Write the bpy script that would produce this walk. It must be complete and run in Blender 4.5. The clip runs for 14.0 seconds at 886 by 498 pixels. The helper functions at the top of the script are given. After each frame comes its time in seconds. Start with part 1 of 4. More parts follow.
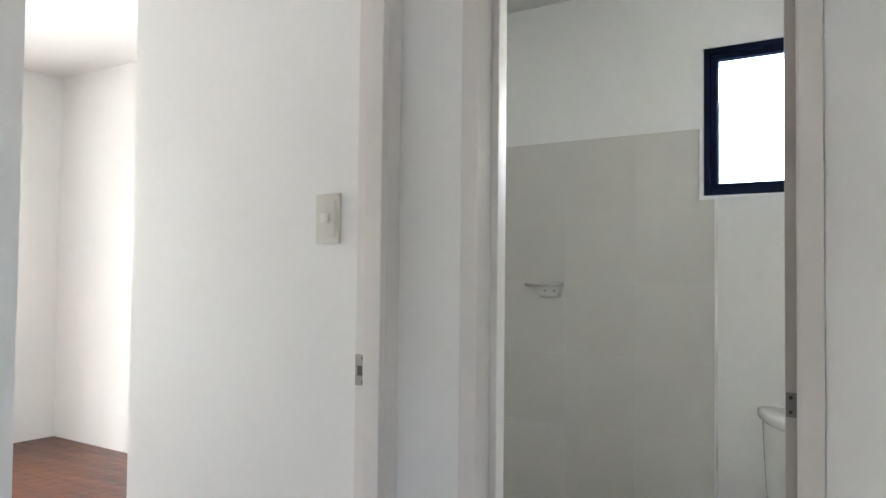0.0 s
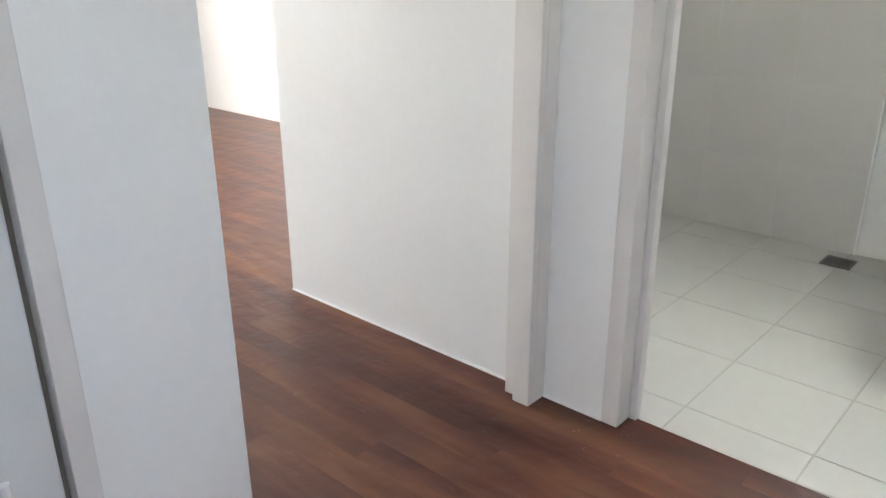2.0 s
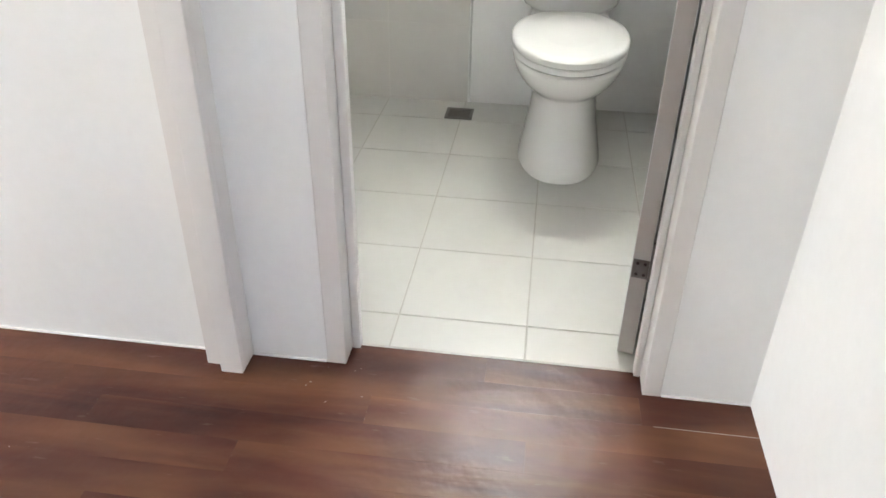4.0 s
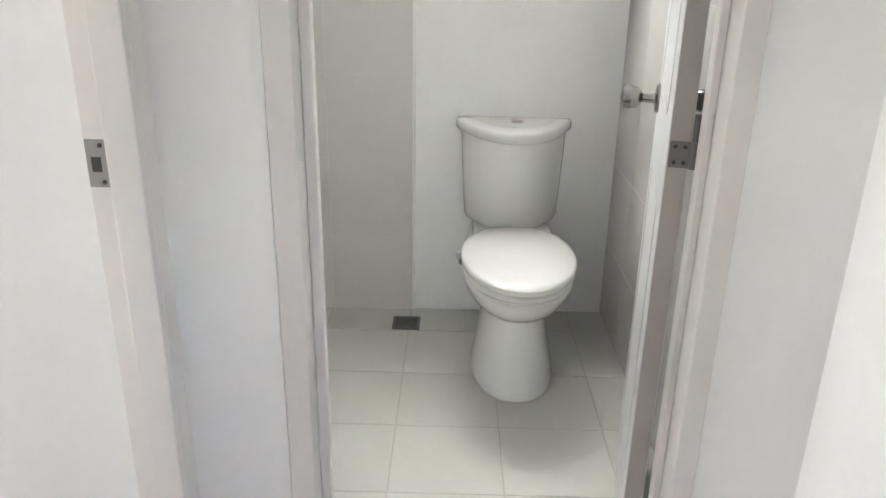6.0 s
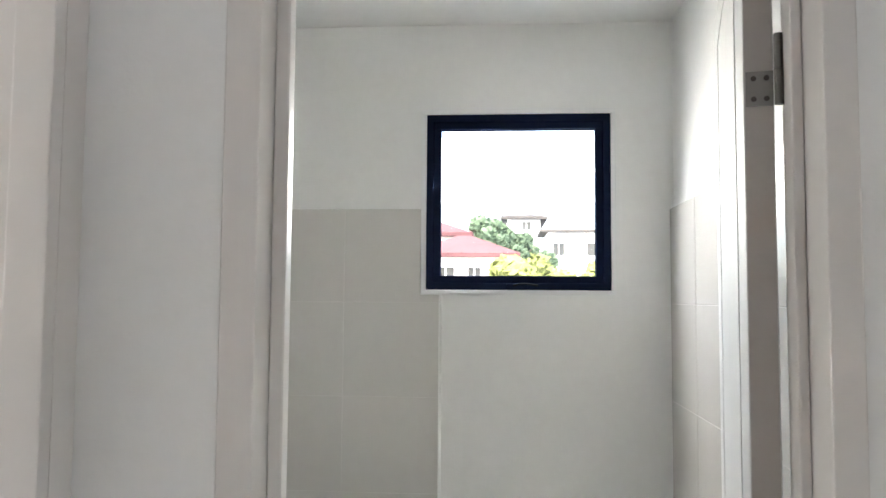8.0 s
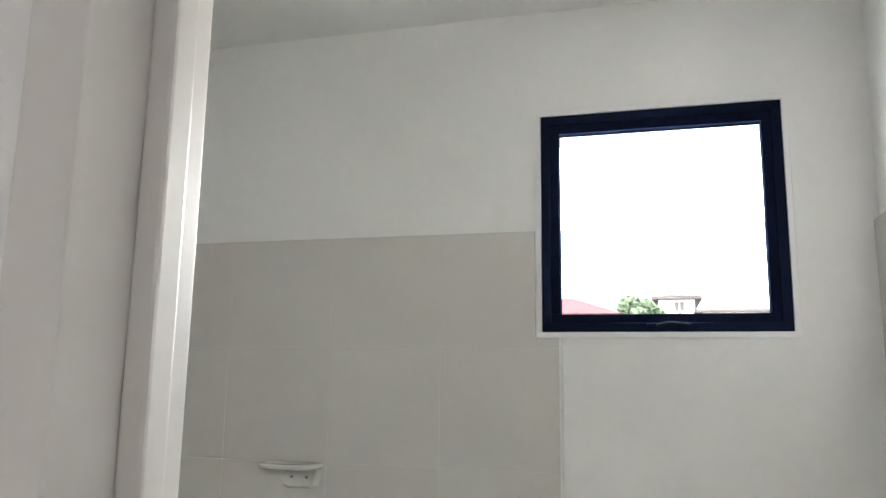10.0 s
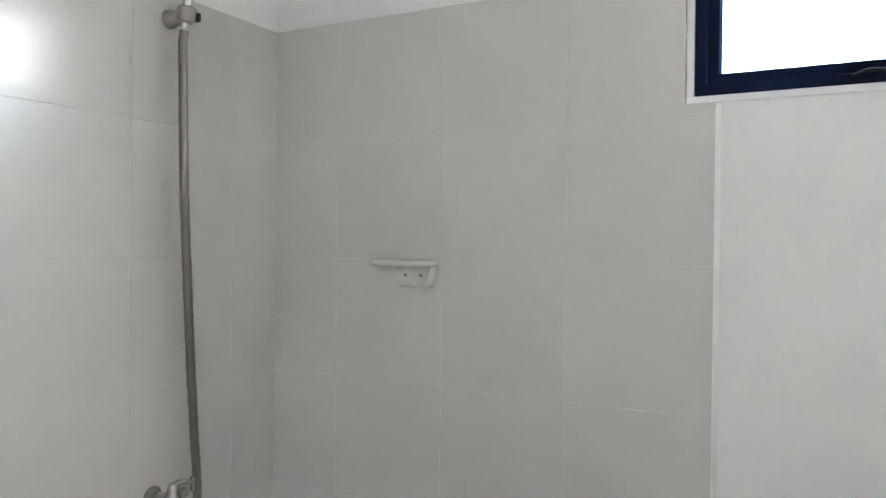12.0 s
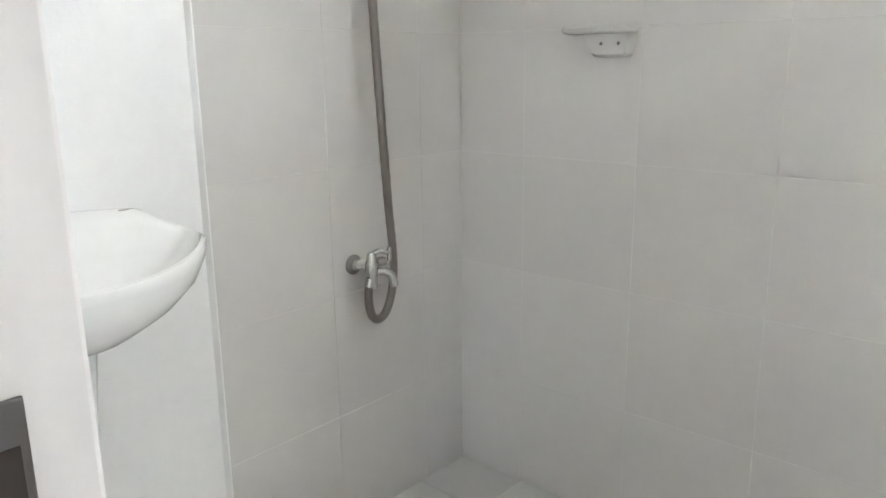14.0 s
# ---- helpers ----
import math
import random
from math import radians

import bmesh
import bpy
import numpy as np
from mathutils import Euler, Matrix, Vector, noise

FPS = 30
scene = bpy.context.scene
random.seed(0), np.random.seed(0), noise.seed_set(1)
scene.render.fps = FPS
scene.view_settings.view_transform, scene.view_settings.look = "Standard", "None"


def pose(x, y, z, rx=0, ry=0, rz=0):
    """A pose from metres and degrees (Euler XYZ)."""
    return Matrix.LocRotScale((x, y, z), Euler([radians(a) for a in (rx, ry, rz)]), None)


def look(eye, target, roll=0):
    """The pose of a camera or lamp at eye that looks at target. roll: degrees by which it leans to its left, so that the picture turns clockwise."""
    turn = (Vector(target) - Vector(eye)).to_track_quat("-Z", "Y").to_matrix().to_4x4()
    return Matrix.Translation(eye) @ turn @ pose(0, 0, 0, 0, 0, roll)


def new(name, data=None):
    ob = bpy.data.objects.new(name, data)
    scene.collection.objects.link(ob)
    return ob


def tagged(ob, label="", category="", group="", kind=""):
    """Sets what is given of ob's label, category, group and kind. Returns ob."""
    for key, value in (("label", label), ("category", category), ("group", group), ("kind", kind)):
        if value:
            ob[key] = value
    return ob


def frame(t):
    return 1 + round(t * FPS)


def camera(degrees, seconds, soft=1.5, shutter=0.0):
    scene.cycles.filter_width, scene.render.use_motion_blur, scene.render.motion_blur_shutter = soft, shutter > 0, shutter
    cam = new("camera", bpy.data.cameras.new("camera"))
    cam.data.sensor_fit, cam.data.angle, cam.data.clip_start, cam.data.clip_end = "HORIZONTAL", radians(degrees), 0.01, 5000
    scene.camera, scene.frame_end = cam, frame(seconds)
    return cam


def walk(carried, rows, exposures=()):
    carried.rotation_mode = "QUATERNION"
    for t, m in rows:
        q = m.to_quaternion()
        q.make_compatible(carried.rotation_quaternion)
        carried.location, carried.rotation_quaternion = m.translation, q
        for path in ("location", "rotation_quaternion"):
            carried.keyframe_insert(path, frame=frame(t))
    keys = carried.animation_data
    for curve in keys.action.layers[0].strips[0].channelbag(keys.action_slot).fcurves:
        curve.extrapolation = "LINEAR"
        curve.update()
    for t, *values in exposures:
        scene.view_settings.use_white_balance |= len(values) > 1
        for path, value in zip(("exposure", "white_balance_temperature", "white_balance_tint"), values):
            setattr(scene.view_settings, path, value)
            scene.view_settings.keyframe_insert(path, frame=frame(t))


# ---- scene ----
cam = camera(60.2, 14.0, soft=1.5)
PATH = [
    (0, (0.822, -1.376, 1.215), (-0.297, 0.28, 1.278), 0.6),
    (0.5, (0.765, -1.373, 1.142), (-0.474, 0.195, 1.059), 0.2),
    (1, (0.717, -1.388, 1.078), (-0.549, 0.136, 0.805), -0.3),
    (1.5, (0.707, -1.363, 1.083), (-0.567, 0.085, 0.555), -0.2),
    (2, (0.696, -1.398, 1.02), (-0.555, -0.008, 0.313), -0.3),
    (2.5, (0.677, -1.403, 0.996), (-0.533, -0.071, 0.123), -0.7),
    (3, (0.6, -1.37, 1.005), (-0.478, -0.002, 0.021), -1.3),
    (3.5, (0.46, -1.273, 1.072), (-0.122, 0.319, 0.011), 0.3),
    (3.7, (0.41, -1.252, 1.079), (0.062, 0.4, 0.006), 0.8),
    (5.8, (0.207, -1.092, 1.258), (0.201, 0.736, 0.446), 1),
    (6, (0.212, -1.099, 1.286), (0.189, 0.764, 0.559), 1),
    (6.5, (0.22, -1.117, 1.348), (0.169, 0.822, 0.863), 0.6),
    (7, (0.219, -1.103, 1.402), (0.169, 0.879, 1.142), 0.6),
    (7.5, (0.233, -0.992, 1.421), (0.16, 1.006, 1.393), 0.2),
    (8, (0.253, -0.846, 1.487), (0.108, 1.145, 1.618), 0.4),
    (8.2, (0.2485, -0.787, 1.492), (0.061, 1.195, 1.683), 0.4),
    (10.3, (0.299, -0.277, 1.383), (-0.288, 1.603, 1.729), 0.7),
    (10.5, (0.307, -0.234, 1.387), (-0.331, 1.637, 1.693), 0.4),
    (11, (0.29, -0.136, 1.352), (-0.448, 1.71, 1.574), 0.6),
    (11.5, (0.359, -0.073, 1.274), (-0.527, 1.716, 1.39), 0.8),
    (12, (0.318, -0.006, 1.217), (-0.642, 1.749, 1.207), 0.7),
    (12.5, (0.339, 0.07, 1.267), (-0.778, 1.718, 1.077), 0.2),
    (13, (0.293, 0.037, 1.178), (-0.89, 1.634, 0.956), -0.4),
    (13.5, (0.251, 0.011, 1.165), (-0.984, 1.541, 0.798), -0.3),
    (14, (0.249, 0.007, 1.11), (-1.032, 1.468, 0.636), -0.7),
]
EXPOSURES = [(0.0, 4.30, 6400, 7), (1.0, 4.42, 6450, 7), (2.0, 4.74, 6500, 7), (3.0, 5.04, 6570, 8), (3.7, 5.12, 6620, 8), (5.8, 4.94, 6580, 8), (6.5, 4.72, 6450, 8), (8.2, 4.30, 6520, 9),
             (10.3, 4.30, 6560, 10), (11.0, 4.42, 6380, 11), (12.0, 4.65, 6250, 10), (12.6, 4.94, 6300, 10), (14.0, 5.06, 6320, 10)]
SKY, SUN, W_BATH, W_BED, W_BED2, W_HALL, W_EAST = 0.15, 0.95, 0.42, 0.75, 3.4, 0.05, 0.14
walk(cam, [(t, look(e, g, r)) for t, e, g, r in PATH], EXPOSURES)

# ---------------------------------------------------------------- daylight
SUN_ELEV, SUN_TURN = radians(58), radians(200)
world = bpy.data.worlds.new("sky")
scene.world = world
world.use_nodes = True
wn = world.node_tree
sky = wn.nodes.new("ShaderNodeTexSky")
sky.sky_type = "NISHITA"
sky.sun_disc = False
sky.sun_elevation = SUN_ELEV
sky.sun_rotation = SUN_TURN
sky.dust_density = 6.0
sky.air_density = 1.0
wn.links.new(sky.outputs[0], wn.nodes["Background"].inputs[0])
wn.nodes["Background"].inputs[1].default_value = SKY

sun = new("sun", bpy.data.lights.new("sun", "SUN"))
sun.data.energy = SUN
sun.data.angle = radians(30)
sun.data.color = (1.0, 0.97, 0.93)
to_sun = Vector((math.sin(SUN_TURN) * math.cos(SUN_ELEV), math.cos(SUN_TURN) * math.cos(SUN_ELEV), math.sin(SUN_ELEV)))
sun.matrix_world = look(to_sun * 30, (0, 0, 0))


BED_WINDOW_X = -4.73


def window_light(name, eye, target, width, height, watts, colour):
    lamp = new(name, bpy.data.lights.new(name, "AREA"))
    lamp.data.shape, lamp.data.size, lamp.data.size_y = "RECTANGLE", width, height
    lamp.data.energy, lamp.data.color = watts, colour
    lamp.matrix_world = look(eye, target)
    return lamp


# added lamp behind the upper pane, standing in for the sky
bath_lamp = window_light("bath_daylight", (0.313, 1.69, 1.915), (0.22, 0.0, 1.00), 0.54, 0.23, W_BATH, (1.0, 0.965, 0.90))
bath_lamp.data.spread = radians(140)
# lamps in openings out of view, assumed from how the rooms are lit
window_light("bedroom_daylight", (-2.45, 1.76, 1.5), (-2.45, 0.0, 1.45), 0.7, 0.8, W_BED, (1.0, 0.985, 0.95))
window_light("bedroom_west_daylight", (BED_WINDOW_X, -0.55, 1.15), (0.0, -0.50, 1.05), 0.9, 1.7, W_BED2, (1.0, 0.985, 0.94))
window_light("landing_daylight", (1.70, -2.05, 1.5), (0.0, -1.9, 1.35), 0.6, 0.8, W_EAST, (0.945, 0.97, 1.0))
# added lamp in an unseen opening, brightening the hall from behind
window_light("hall_daylight", (0.3, -3.94, 1.5), (0.3, 0.0, 1.45), 0.4, 0.4, W_HALL, (1.0, 0.955, 0.91))

# ---------------------------------------------------------------- materials


def material(name, colour, rough=0.5, metal=0.0, grain=0.03, grain_size=40.0, stain=0.04, stain_size=2.5, bump=0.02, bump_size=180.0, per_piece=0.0, coat=0.0, spec=0.5):
    """Paint, ceramic or metal: a base colour with fine grain, broad stains, a fine relief and an uneven gloss."""
    m = bpy.data.materials.new(name)
    m.use_nodes = True
    t = m.node_tree
    n, l = t.nodes, t.links
    bsdf = n["Principled BSDF"]
    bsdf.inputs["Metallic"].default_value = metal
    bsdf.inputs["Coat Weight"].default_value = coat
    bsdf.inputs["Specular IOR Level"].default_value = spec
    geo = n.new("ShaderNodeTexCoord")
    fine = n.new("ShaderNodeTexNoise")
    fine.inputs["Scale"].default_value, fine.inputs["Detail"].default_value = grain_size, 4
    broad = n.new("ShaderNodeTexNoise")
    broad.inputs["Scale"].default_value, broad.inputs["Detail"].default_value = stain_size, 3
    relief = n.new("ShaderNodeTexNoise")
    relief.inputs["Scale"].default_value, relief.inputs["Detail"].default_value = bump_size, 3
    for x in (fine, broad, relief):
        l.new(geo.outputs["Object"], x.inputs["Vector"])
    mix1 = n.new("ShaderNodeMix")
    mix1.data_type = "RGBA"
    mix1.inputs[6].default_value = (*[c * (1 - grain) for c in colour], 1)
    mix1.inputs[7].default_value = (*[min(1, c * (1 + grain)) for c in colour], 1)
    l.new(fine.outputs["Fac"], mix1.inputs[0])
    ramp = n.new("ShaderNodeMapRange")
    ramp.inputs[1].default_value, ramp.inputs[2].default_value = 0.3, 0.7
    ramp.inputs[3].default_value, ramp.inputs[4].default_value = 1 - stain, 1 + stain * 0.4
    l.new(broad.outputs["Fac"], ramp.inputs[0])
    val = n.new("ShaderNodeHueSaturation")
    l.new(mix1.outputs[2], val.inputs["Color"])
    if per_piece:
        info = n.new("ShaderNodeObjectInfo")
        vary = n.new("ShaderNodeMapRange")
        vary.inputs[3].default_value, vary.inputs[4].default_value = 1 - per_piece, 1 + per_piece
        l.new(info.outputs["Random"], vary.inputs[0])
        mul = n.new("ShaderNodeMath")
        mul.operation = "MULTIPLY"
        l.new(ramp.outputs[0], mul.inputs[0])
        l.new(vary.outputs[0], mul.inputs[1])
        l.new(mul.outputs[0], val.inputs["Value"])
    else:
        l.new(ramp.outputs[0], val.inputs["Value"])
    l.new(val.outputs[0], bsdf.inputs["Base Color"])
    gloss = n.new("ShaderNodeMapRange")
    gloss.inputs[3].default_value, gloss.inputs[4].default_value = max(0.02, rough - 0.05), min(1, rough + 0.07)
    l.new(broad.outputs["Fac"], gloss.inputs[0])
    l.new(gloss.outputs[0], bsdf.inputs["Roughness"])
    b = n.new("ShaderNodeBump")
    b.inputs["Strength"].default_value, b.inputs["Distance"].default_value = bump, 0.004
    l.new(relief.outputs["Fac"], b.inputs["Height"])
    l.new(b.outputs[0], bsdf.inputs["Normal"])
    return m


def wood_material():
    """Vinyl planks: dark red-brown grain drawn along the plank, each plank of its own shade, with pale scuffs."""
    m = bpy.data.materials.new("wood_plank")
    m.use_nodes = True
    t = m.node_tree
    n, l = t.nodes, t.links
    bsdf = n["Principled BSDF"]
    tex, info = n.new("ShaderNodeNewGeometry"), n.new("ShaderNodeObjectInfo")
    shift = n.new("ShaderNodeVectorMath")
    shift.operation = "MULTIPLY_ADD"
    l.new(info.outputs["Random"], shift.inputs[0])
    shift.inputs[1].default_value = (0.9, 0.06, 0.0)
    l.new(tex.outputs["Position"], shift.inputs[2])
    stretch = n.new("ShaderNodeMapping")
    stretch.inputs["Scale"].default_value = (0.8, 5.0, 1.0)
    l.new(shift.outputs[0], stretch.inputs["Vector"])
    grain = n.new("ShaderNodeTexNoise")
    grain.inputs["Scale"].default_value, grain.inputs["Detail"].default_value, grain.inputs["Distortion"].default_value = 2.0, 3, 0.9
    l.new(stretch.outputs[0], grain.inputs["Vector"])
    cloud_map = n.new("ShaderNodeMapping")
    cloud_map.inputs["Scale"].default_value = (0.9, 4.2, 1.0)
    l.new(shift.outputs[0], cloud_map.inputs["Vector"])
    cloud = n.new("ShaderNodeTexNoise")
    cloud.inputs["Scale"].default_value, cloud.inputs["Detail"].default_value = 2.0, 3
    l.new(cloud_map.outputs[0], cloud.inputs["Vector"])
    ramp = n.new("ShaderNodeValToRGB")
    e = ramp.color_ramp.elements
    e[0].position, e[0].color = 0.28, (*WOOD_DARK, 1)
    e[1].position, e[1].color = 0.72, (*WOOD_LIGHT, 1)
    mid = e.new(0.5)
    mid.color = (*WOOD_MID, 1)
    l.new(grain.outputs["Fac"], ramp.inputs[0])
    sum_ = n.new("ShaderNodeMath")
    sum_.operation = "MULTIPLY_ADD"
    sum_.inputs[1].default_value, sum_.inputs[2].default_value = 1.7, 0.13
    l.new(cloud.outputs["Fac"], sum_.inputs[0])
    vary = n.new("ShaderNodeMapRange")
    vary.inputs[3].default_value, vary.inputs[4].default_value = 0.90, 1.10
    l.new(info.outputs["Random"], vary.inputs[0])
    mul = n.new("ShaderNodeMath")
    mul.operation = "MULTIPLY"
    l.new(sum_.outputs[0], mul.inputs[0])
    l.new(vary.outputs[0], mul.inputs[1])
    hue = n.new("ShaderNodeHueSaturation")
    l.new(ramp.outputs[0], hue.inputs["Color"])
    l.new(mul.outputs[0], hue.inputs["Value"])
    tone = n.new("ShaderNodeMapRange")
    tone.inputs[1].default_value, tone.inputs[2].default_value = 0.38, 0.62
    tone.inputs[3].default_value, tone.inputs[4].default_value = 0.488, 0.506
    l.new(cloud.outputs["Fac"], tone.inputs[0])
    l.new(tone.outputs[0], hue.inputs["Hue"])
    # pale dusty scuffs, in thin broken streaks
    scuff_map = n.new("ShaderNodeMapping")
    scuff_map.inputs["Scale"].default_value = (3.0, 14.0, 1.0)
    l.new(shift.outputs[0], scuff_map.inputs["Vector"])
    scuff = n.new("ShaderNodeTexNoise")
    scuff.inputs["Scale"].default_value, scuff.inputs["Detail"].default_value = 3.5, 5
    l.new(scuff_map.outputs[0], scuff.inputs["Vector"])
    cut = n.new("ShaderNodeMapRange")
    cut.inputs[1].default_value, cut.inputs[2].default_value, cut.inputs[4].default_value = 0.66, 0.8, 0.35
    l.new(scuff.outputs["Fac"], cut.inputs[0])
    mix = n.new("ShaderNodeMix")
    mix.data_type = "RGBA"
    mix.inputs[7].default_value = (0.33, 0.25, 0.21, 1)
    l.new(cut.outputs[0], mix.inputs[0])
    l.new(hue.outputs[0], mix.inputs[6])
    l.new(mix.outputs[2], bsdf.inputs["Base Color"])
    rough = n.new("ShaderNodeMapRange")
    bsdf.inputs["Specular IOR Level"].default_value = 0.30
    rough.inputs[3].default_value, rough.inputs[4].default_value = 0.26, 0.42
    l.new(cloud.outputs["Fac"], rough.inputs[0])
    l.new(rough.outputs[0], bsdf.inputs["Roughness"])
    b = n.new("ShaderNodeBump")
    b.inputs["Strength"].default_value, b.inputs["Distance"].default_value = 0.42, 0.004
    wave = n.new("ShaderNodeTexNoise")
    wave.inputs["Scale"].default_value, wave.inputs["Detail"].default_value = 11.0, 3
    l.new(tex.outputs["Position"], wave.inputs["Vector"])
    height = n.new("ShaderNodeMath")
    height.operation = "MULTIPLY_ADD"
    height.inputs[1].default_value = 2.5
    l.new(wave.outputs["Fac"], height.inputs[0])
    l.new(grain.outputs["Fac"], height.inputs[2])
    l.new(height.outputs[0], b.inputs["Height"])
    l.new(b.outputs[0], bsdf.inputs["Normal"])
    return m


WOOD_DARK, WOOD_MID, WOOD_LIGHT = (0.060, 0.019, 0.012), (0.102, 0.036, 0.019), (0.150, 0.060, 0.030)
PAINT = material("white_wall_paint", (0.83, 0.828, 0.815), 0.55, stain=0.03, bump=0.10, bump_size=140)
CEIL = material("white_ceiling_paint", (0.85, 0.85, 0.835), 0.8, bump=0.08)
TRIM_PAINT = material("grey_white_frame_paint", (0.71, 0.682, 0.655), 0.36, stain=0.05, bump=0.05, bump_size=60)
DOOR_PAINT = material("white_door_paint", (0.66, 0.66, 0.65), 0.6, stain=0.04, bump=0.05, bump_size=60, spec=0.25)
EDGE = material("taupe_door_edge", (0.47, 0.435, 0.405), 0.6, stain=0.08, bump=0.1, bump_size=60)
WALL_TILE = material("beige_wall_tile", (0.632, 0.613, 0.584), 0.21, grain=0.02, stain=0.04, bump=0.04, bump_size=18, per_piece=0.014, spec=0.42)
FLOOR_TILE = material("ivory_floor_tile", (0.585, 0.580, 0.546), 0.36, grain=0.03, stain=0.05, bump=0.05, bump_size=30, per_piece=0.025)
GROUT = material("pale_grout", (0.652, 0.634, 0.608), 0.6, bump=0.2)
FLOOR_GROUT = material("grey_floor_grout", (0.50, 0.485, 0.445), 0.85, bump=0.2)
WOOD = wood_material()
CERAMIC = material("white_ceramic", (0.82, 0.82, 0.80), 0.08, grain=0.01, stain=0.015, bump=0.0, coat=0.4)
SEAT = material("white_seat_plastic", (0.80, 0.80, 0.785), 0.22, grain=0.01, stain=0.02, bump=0.01)
CHROME = material("chrome", (0.62, 0.62, 0.61), 0.12, metal=1.0, grain=0.02, bump=0.0)
STEEL = material("dull_steel", (0.36, 0.34, 0.325), 0.30, metal=1.0, grain=0.10, stain=0.15, bump=0.05)
KNOB = material("satin_steel", (0.36, 0.345, 0.33), 0.22, metal=1.0, grain=0.05, stain=0.08, bump=0.02)
BRIGHT_STEEL = material("bright_steel", (0.78, 0.77, 0.75), 0.38, metal=1.0, grain=0.04, stain=0.06, bump=0.03)
DARK_STEEL = material("tarnished_steel", (0.24, 0.23, 0.22), 0.42, metal=1.0, grain=0.15, stain=0.2, bump=0.08)
BRASS_DARK = material("dark_screw", (0.07, 0.06, 0.055), 0.5, metal=0.6)
HOSE = material("metal_hose", (0.24, 0.22, 0.20), 0.34, metal=0.9, grain=0.05, bump=0.05)
FRAME_BLACK = material("navy_black_window_frame", (0.011, 0.017, 0.042), 0.7, grain=0.1, stain=0.1, bump=0.02, spec=0.0)
# brown that paints the shade inside the closed door's gap
GAP = material("brown_gap_shade", (0.19, 0.16, 0.13), 0.8)
SEAL = material("black_window_seal", (0.0035, 0.004, 0.006), 0.9, spec=0.0)
LEVER = material("dark_lever", (0.022, 0.024, 0.032), 0.7, spec=0.05)
RUBBER = material("black_rubber", (0.012, 0.012, 0.012), 0.7)
PLATE = material("bronze_cover_plate", (0.20, 0.18, 0.145), 0.45, grain=0.05, stain=0.06)
SWITCH = material("ivory_switch_plastic", (0.66, 0.64, 0.58), 0.35, grain=0.02)
SWITCH_KEY = material("white_switch_key", (0.80, 0.79, 0.75), 0.3)
NOZZLE = material("grey_shower_face", (0.26, 0.26, 0.25), 0.4, bump=0.0)
SPECK = material("dull_paint_speck", (0.42, 0.36, 0.33), 0.6)
SILICONE = material("white_silicone", (0.84, 0.84, 0.84), 0.5)

GLASS = bpy.data.materials.new("clear_window_glass")
GLASS.use_nodes = True
_g = GLASS.node_tree.nodes["Principled BSDF"]
_g.inputs["Base Color"].default_value = (0.95, 0.97, 0.97, 1)
_g.inputs["Roughness"].default_value = 0.0
_g.inputs["Transmission Weight"].default_value = 1.0
_g.inputs["IOR"].default_value = 1.02

# ---------------------------------------------------------------- mesh helpers


def link(name, bm, mat, parent=None, label="", smooth=False):
    bmesh.ops.recalc_face_normals(bm, faces=bm.faces)
    me = bpy.data.meshes.new(name)
    bm.to_mesh(me)
    bm.free()
    for m in mat if isinstance(mat, (list, tuple)) else (mat,):
        me.materials.append(m)
    if smooth:
        for p in me.polygons:
            p.use_smooth = True
        me.set_sharp_from_angle(angle=radians(smooth))
        for p in me.polygons:      # the broad sides of bevelled boards stay flat
            if p.area > 5e-4 and max(abs(c) for c in p.normal) > 0.99995:
                p.use_smooth = False
    ob = new(name, me)
    if parent is not None:
        ob.parent = parent
    if label:
        tagged(ob, label)
    return ob


def part(name, bm, mat, parent, label="", smooth=35):
    return link(name, bm, mat, parent, label, smooth)


def thing(name, label, category, group="", kind=""):
    ob = new(name)
    ob.empty_display_size = 0.05
    return tagged(ob, label, category, group, kind)


def add_box(bm, lo, hi, bevel=0.0):
    """A box between two corners, with its edges rounded."""
    c = [(a + b) / 2 for a, b in zip(lo, hi)]
    d = [b - a for a, b in zip(lo, hi)]
    got = bmesh.ops.create_cube(bm, size=1.0, matrix=Matrix.Translation(c) @ Matrix.Diagonal((*d, 1)))
    if bevel:
        edges = list({e for v in got["verts"] for e in v.link_edges})
        bmesh.ops.bevel(bm, geom=edges, offset=bevel, segments=2, profile=0.6, affect="EDGES")
    return bm


def boxes(*rows, bevel=0.0):
    bm = bmesh.new()
    for lo, hi in rows:
        add_box(bm, lo, hi, bevel)
    return bm


def loft(rings, close_ends=True):
    """Joins closed rings of the same number of points into a skin."""
    bm = bmesh.new()
    made = [[bm.verts.new(p) for p in ring] for ring in rings]
    n = len(rings[0])
    for a, b in zip(made, made[1:]):
        for i in range(n):
            bm.faces.new((a[i], a[(i + 1) % n], b[(i + 1) % n], b[i]))
    if close_ends:
        bm.faces.new(made[0])
        bm.faces.new(made[-1])
    return bm


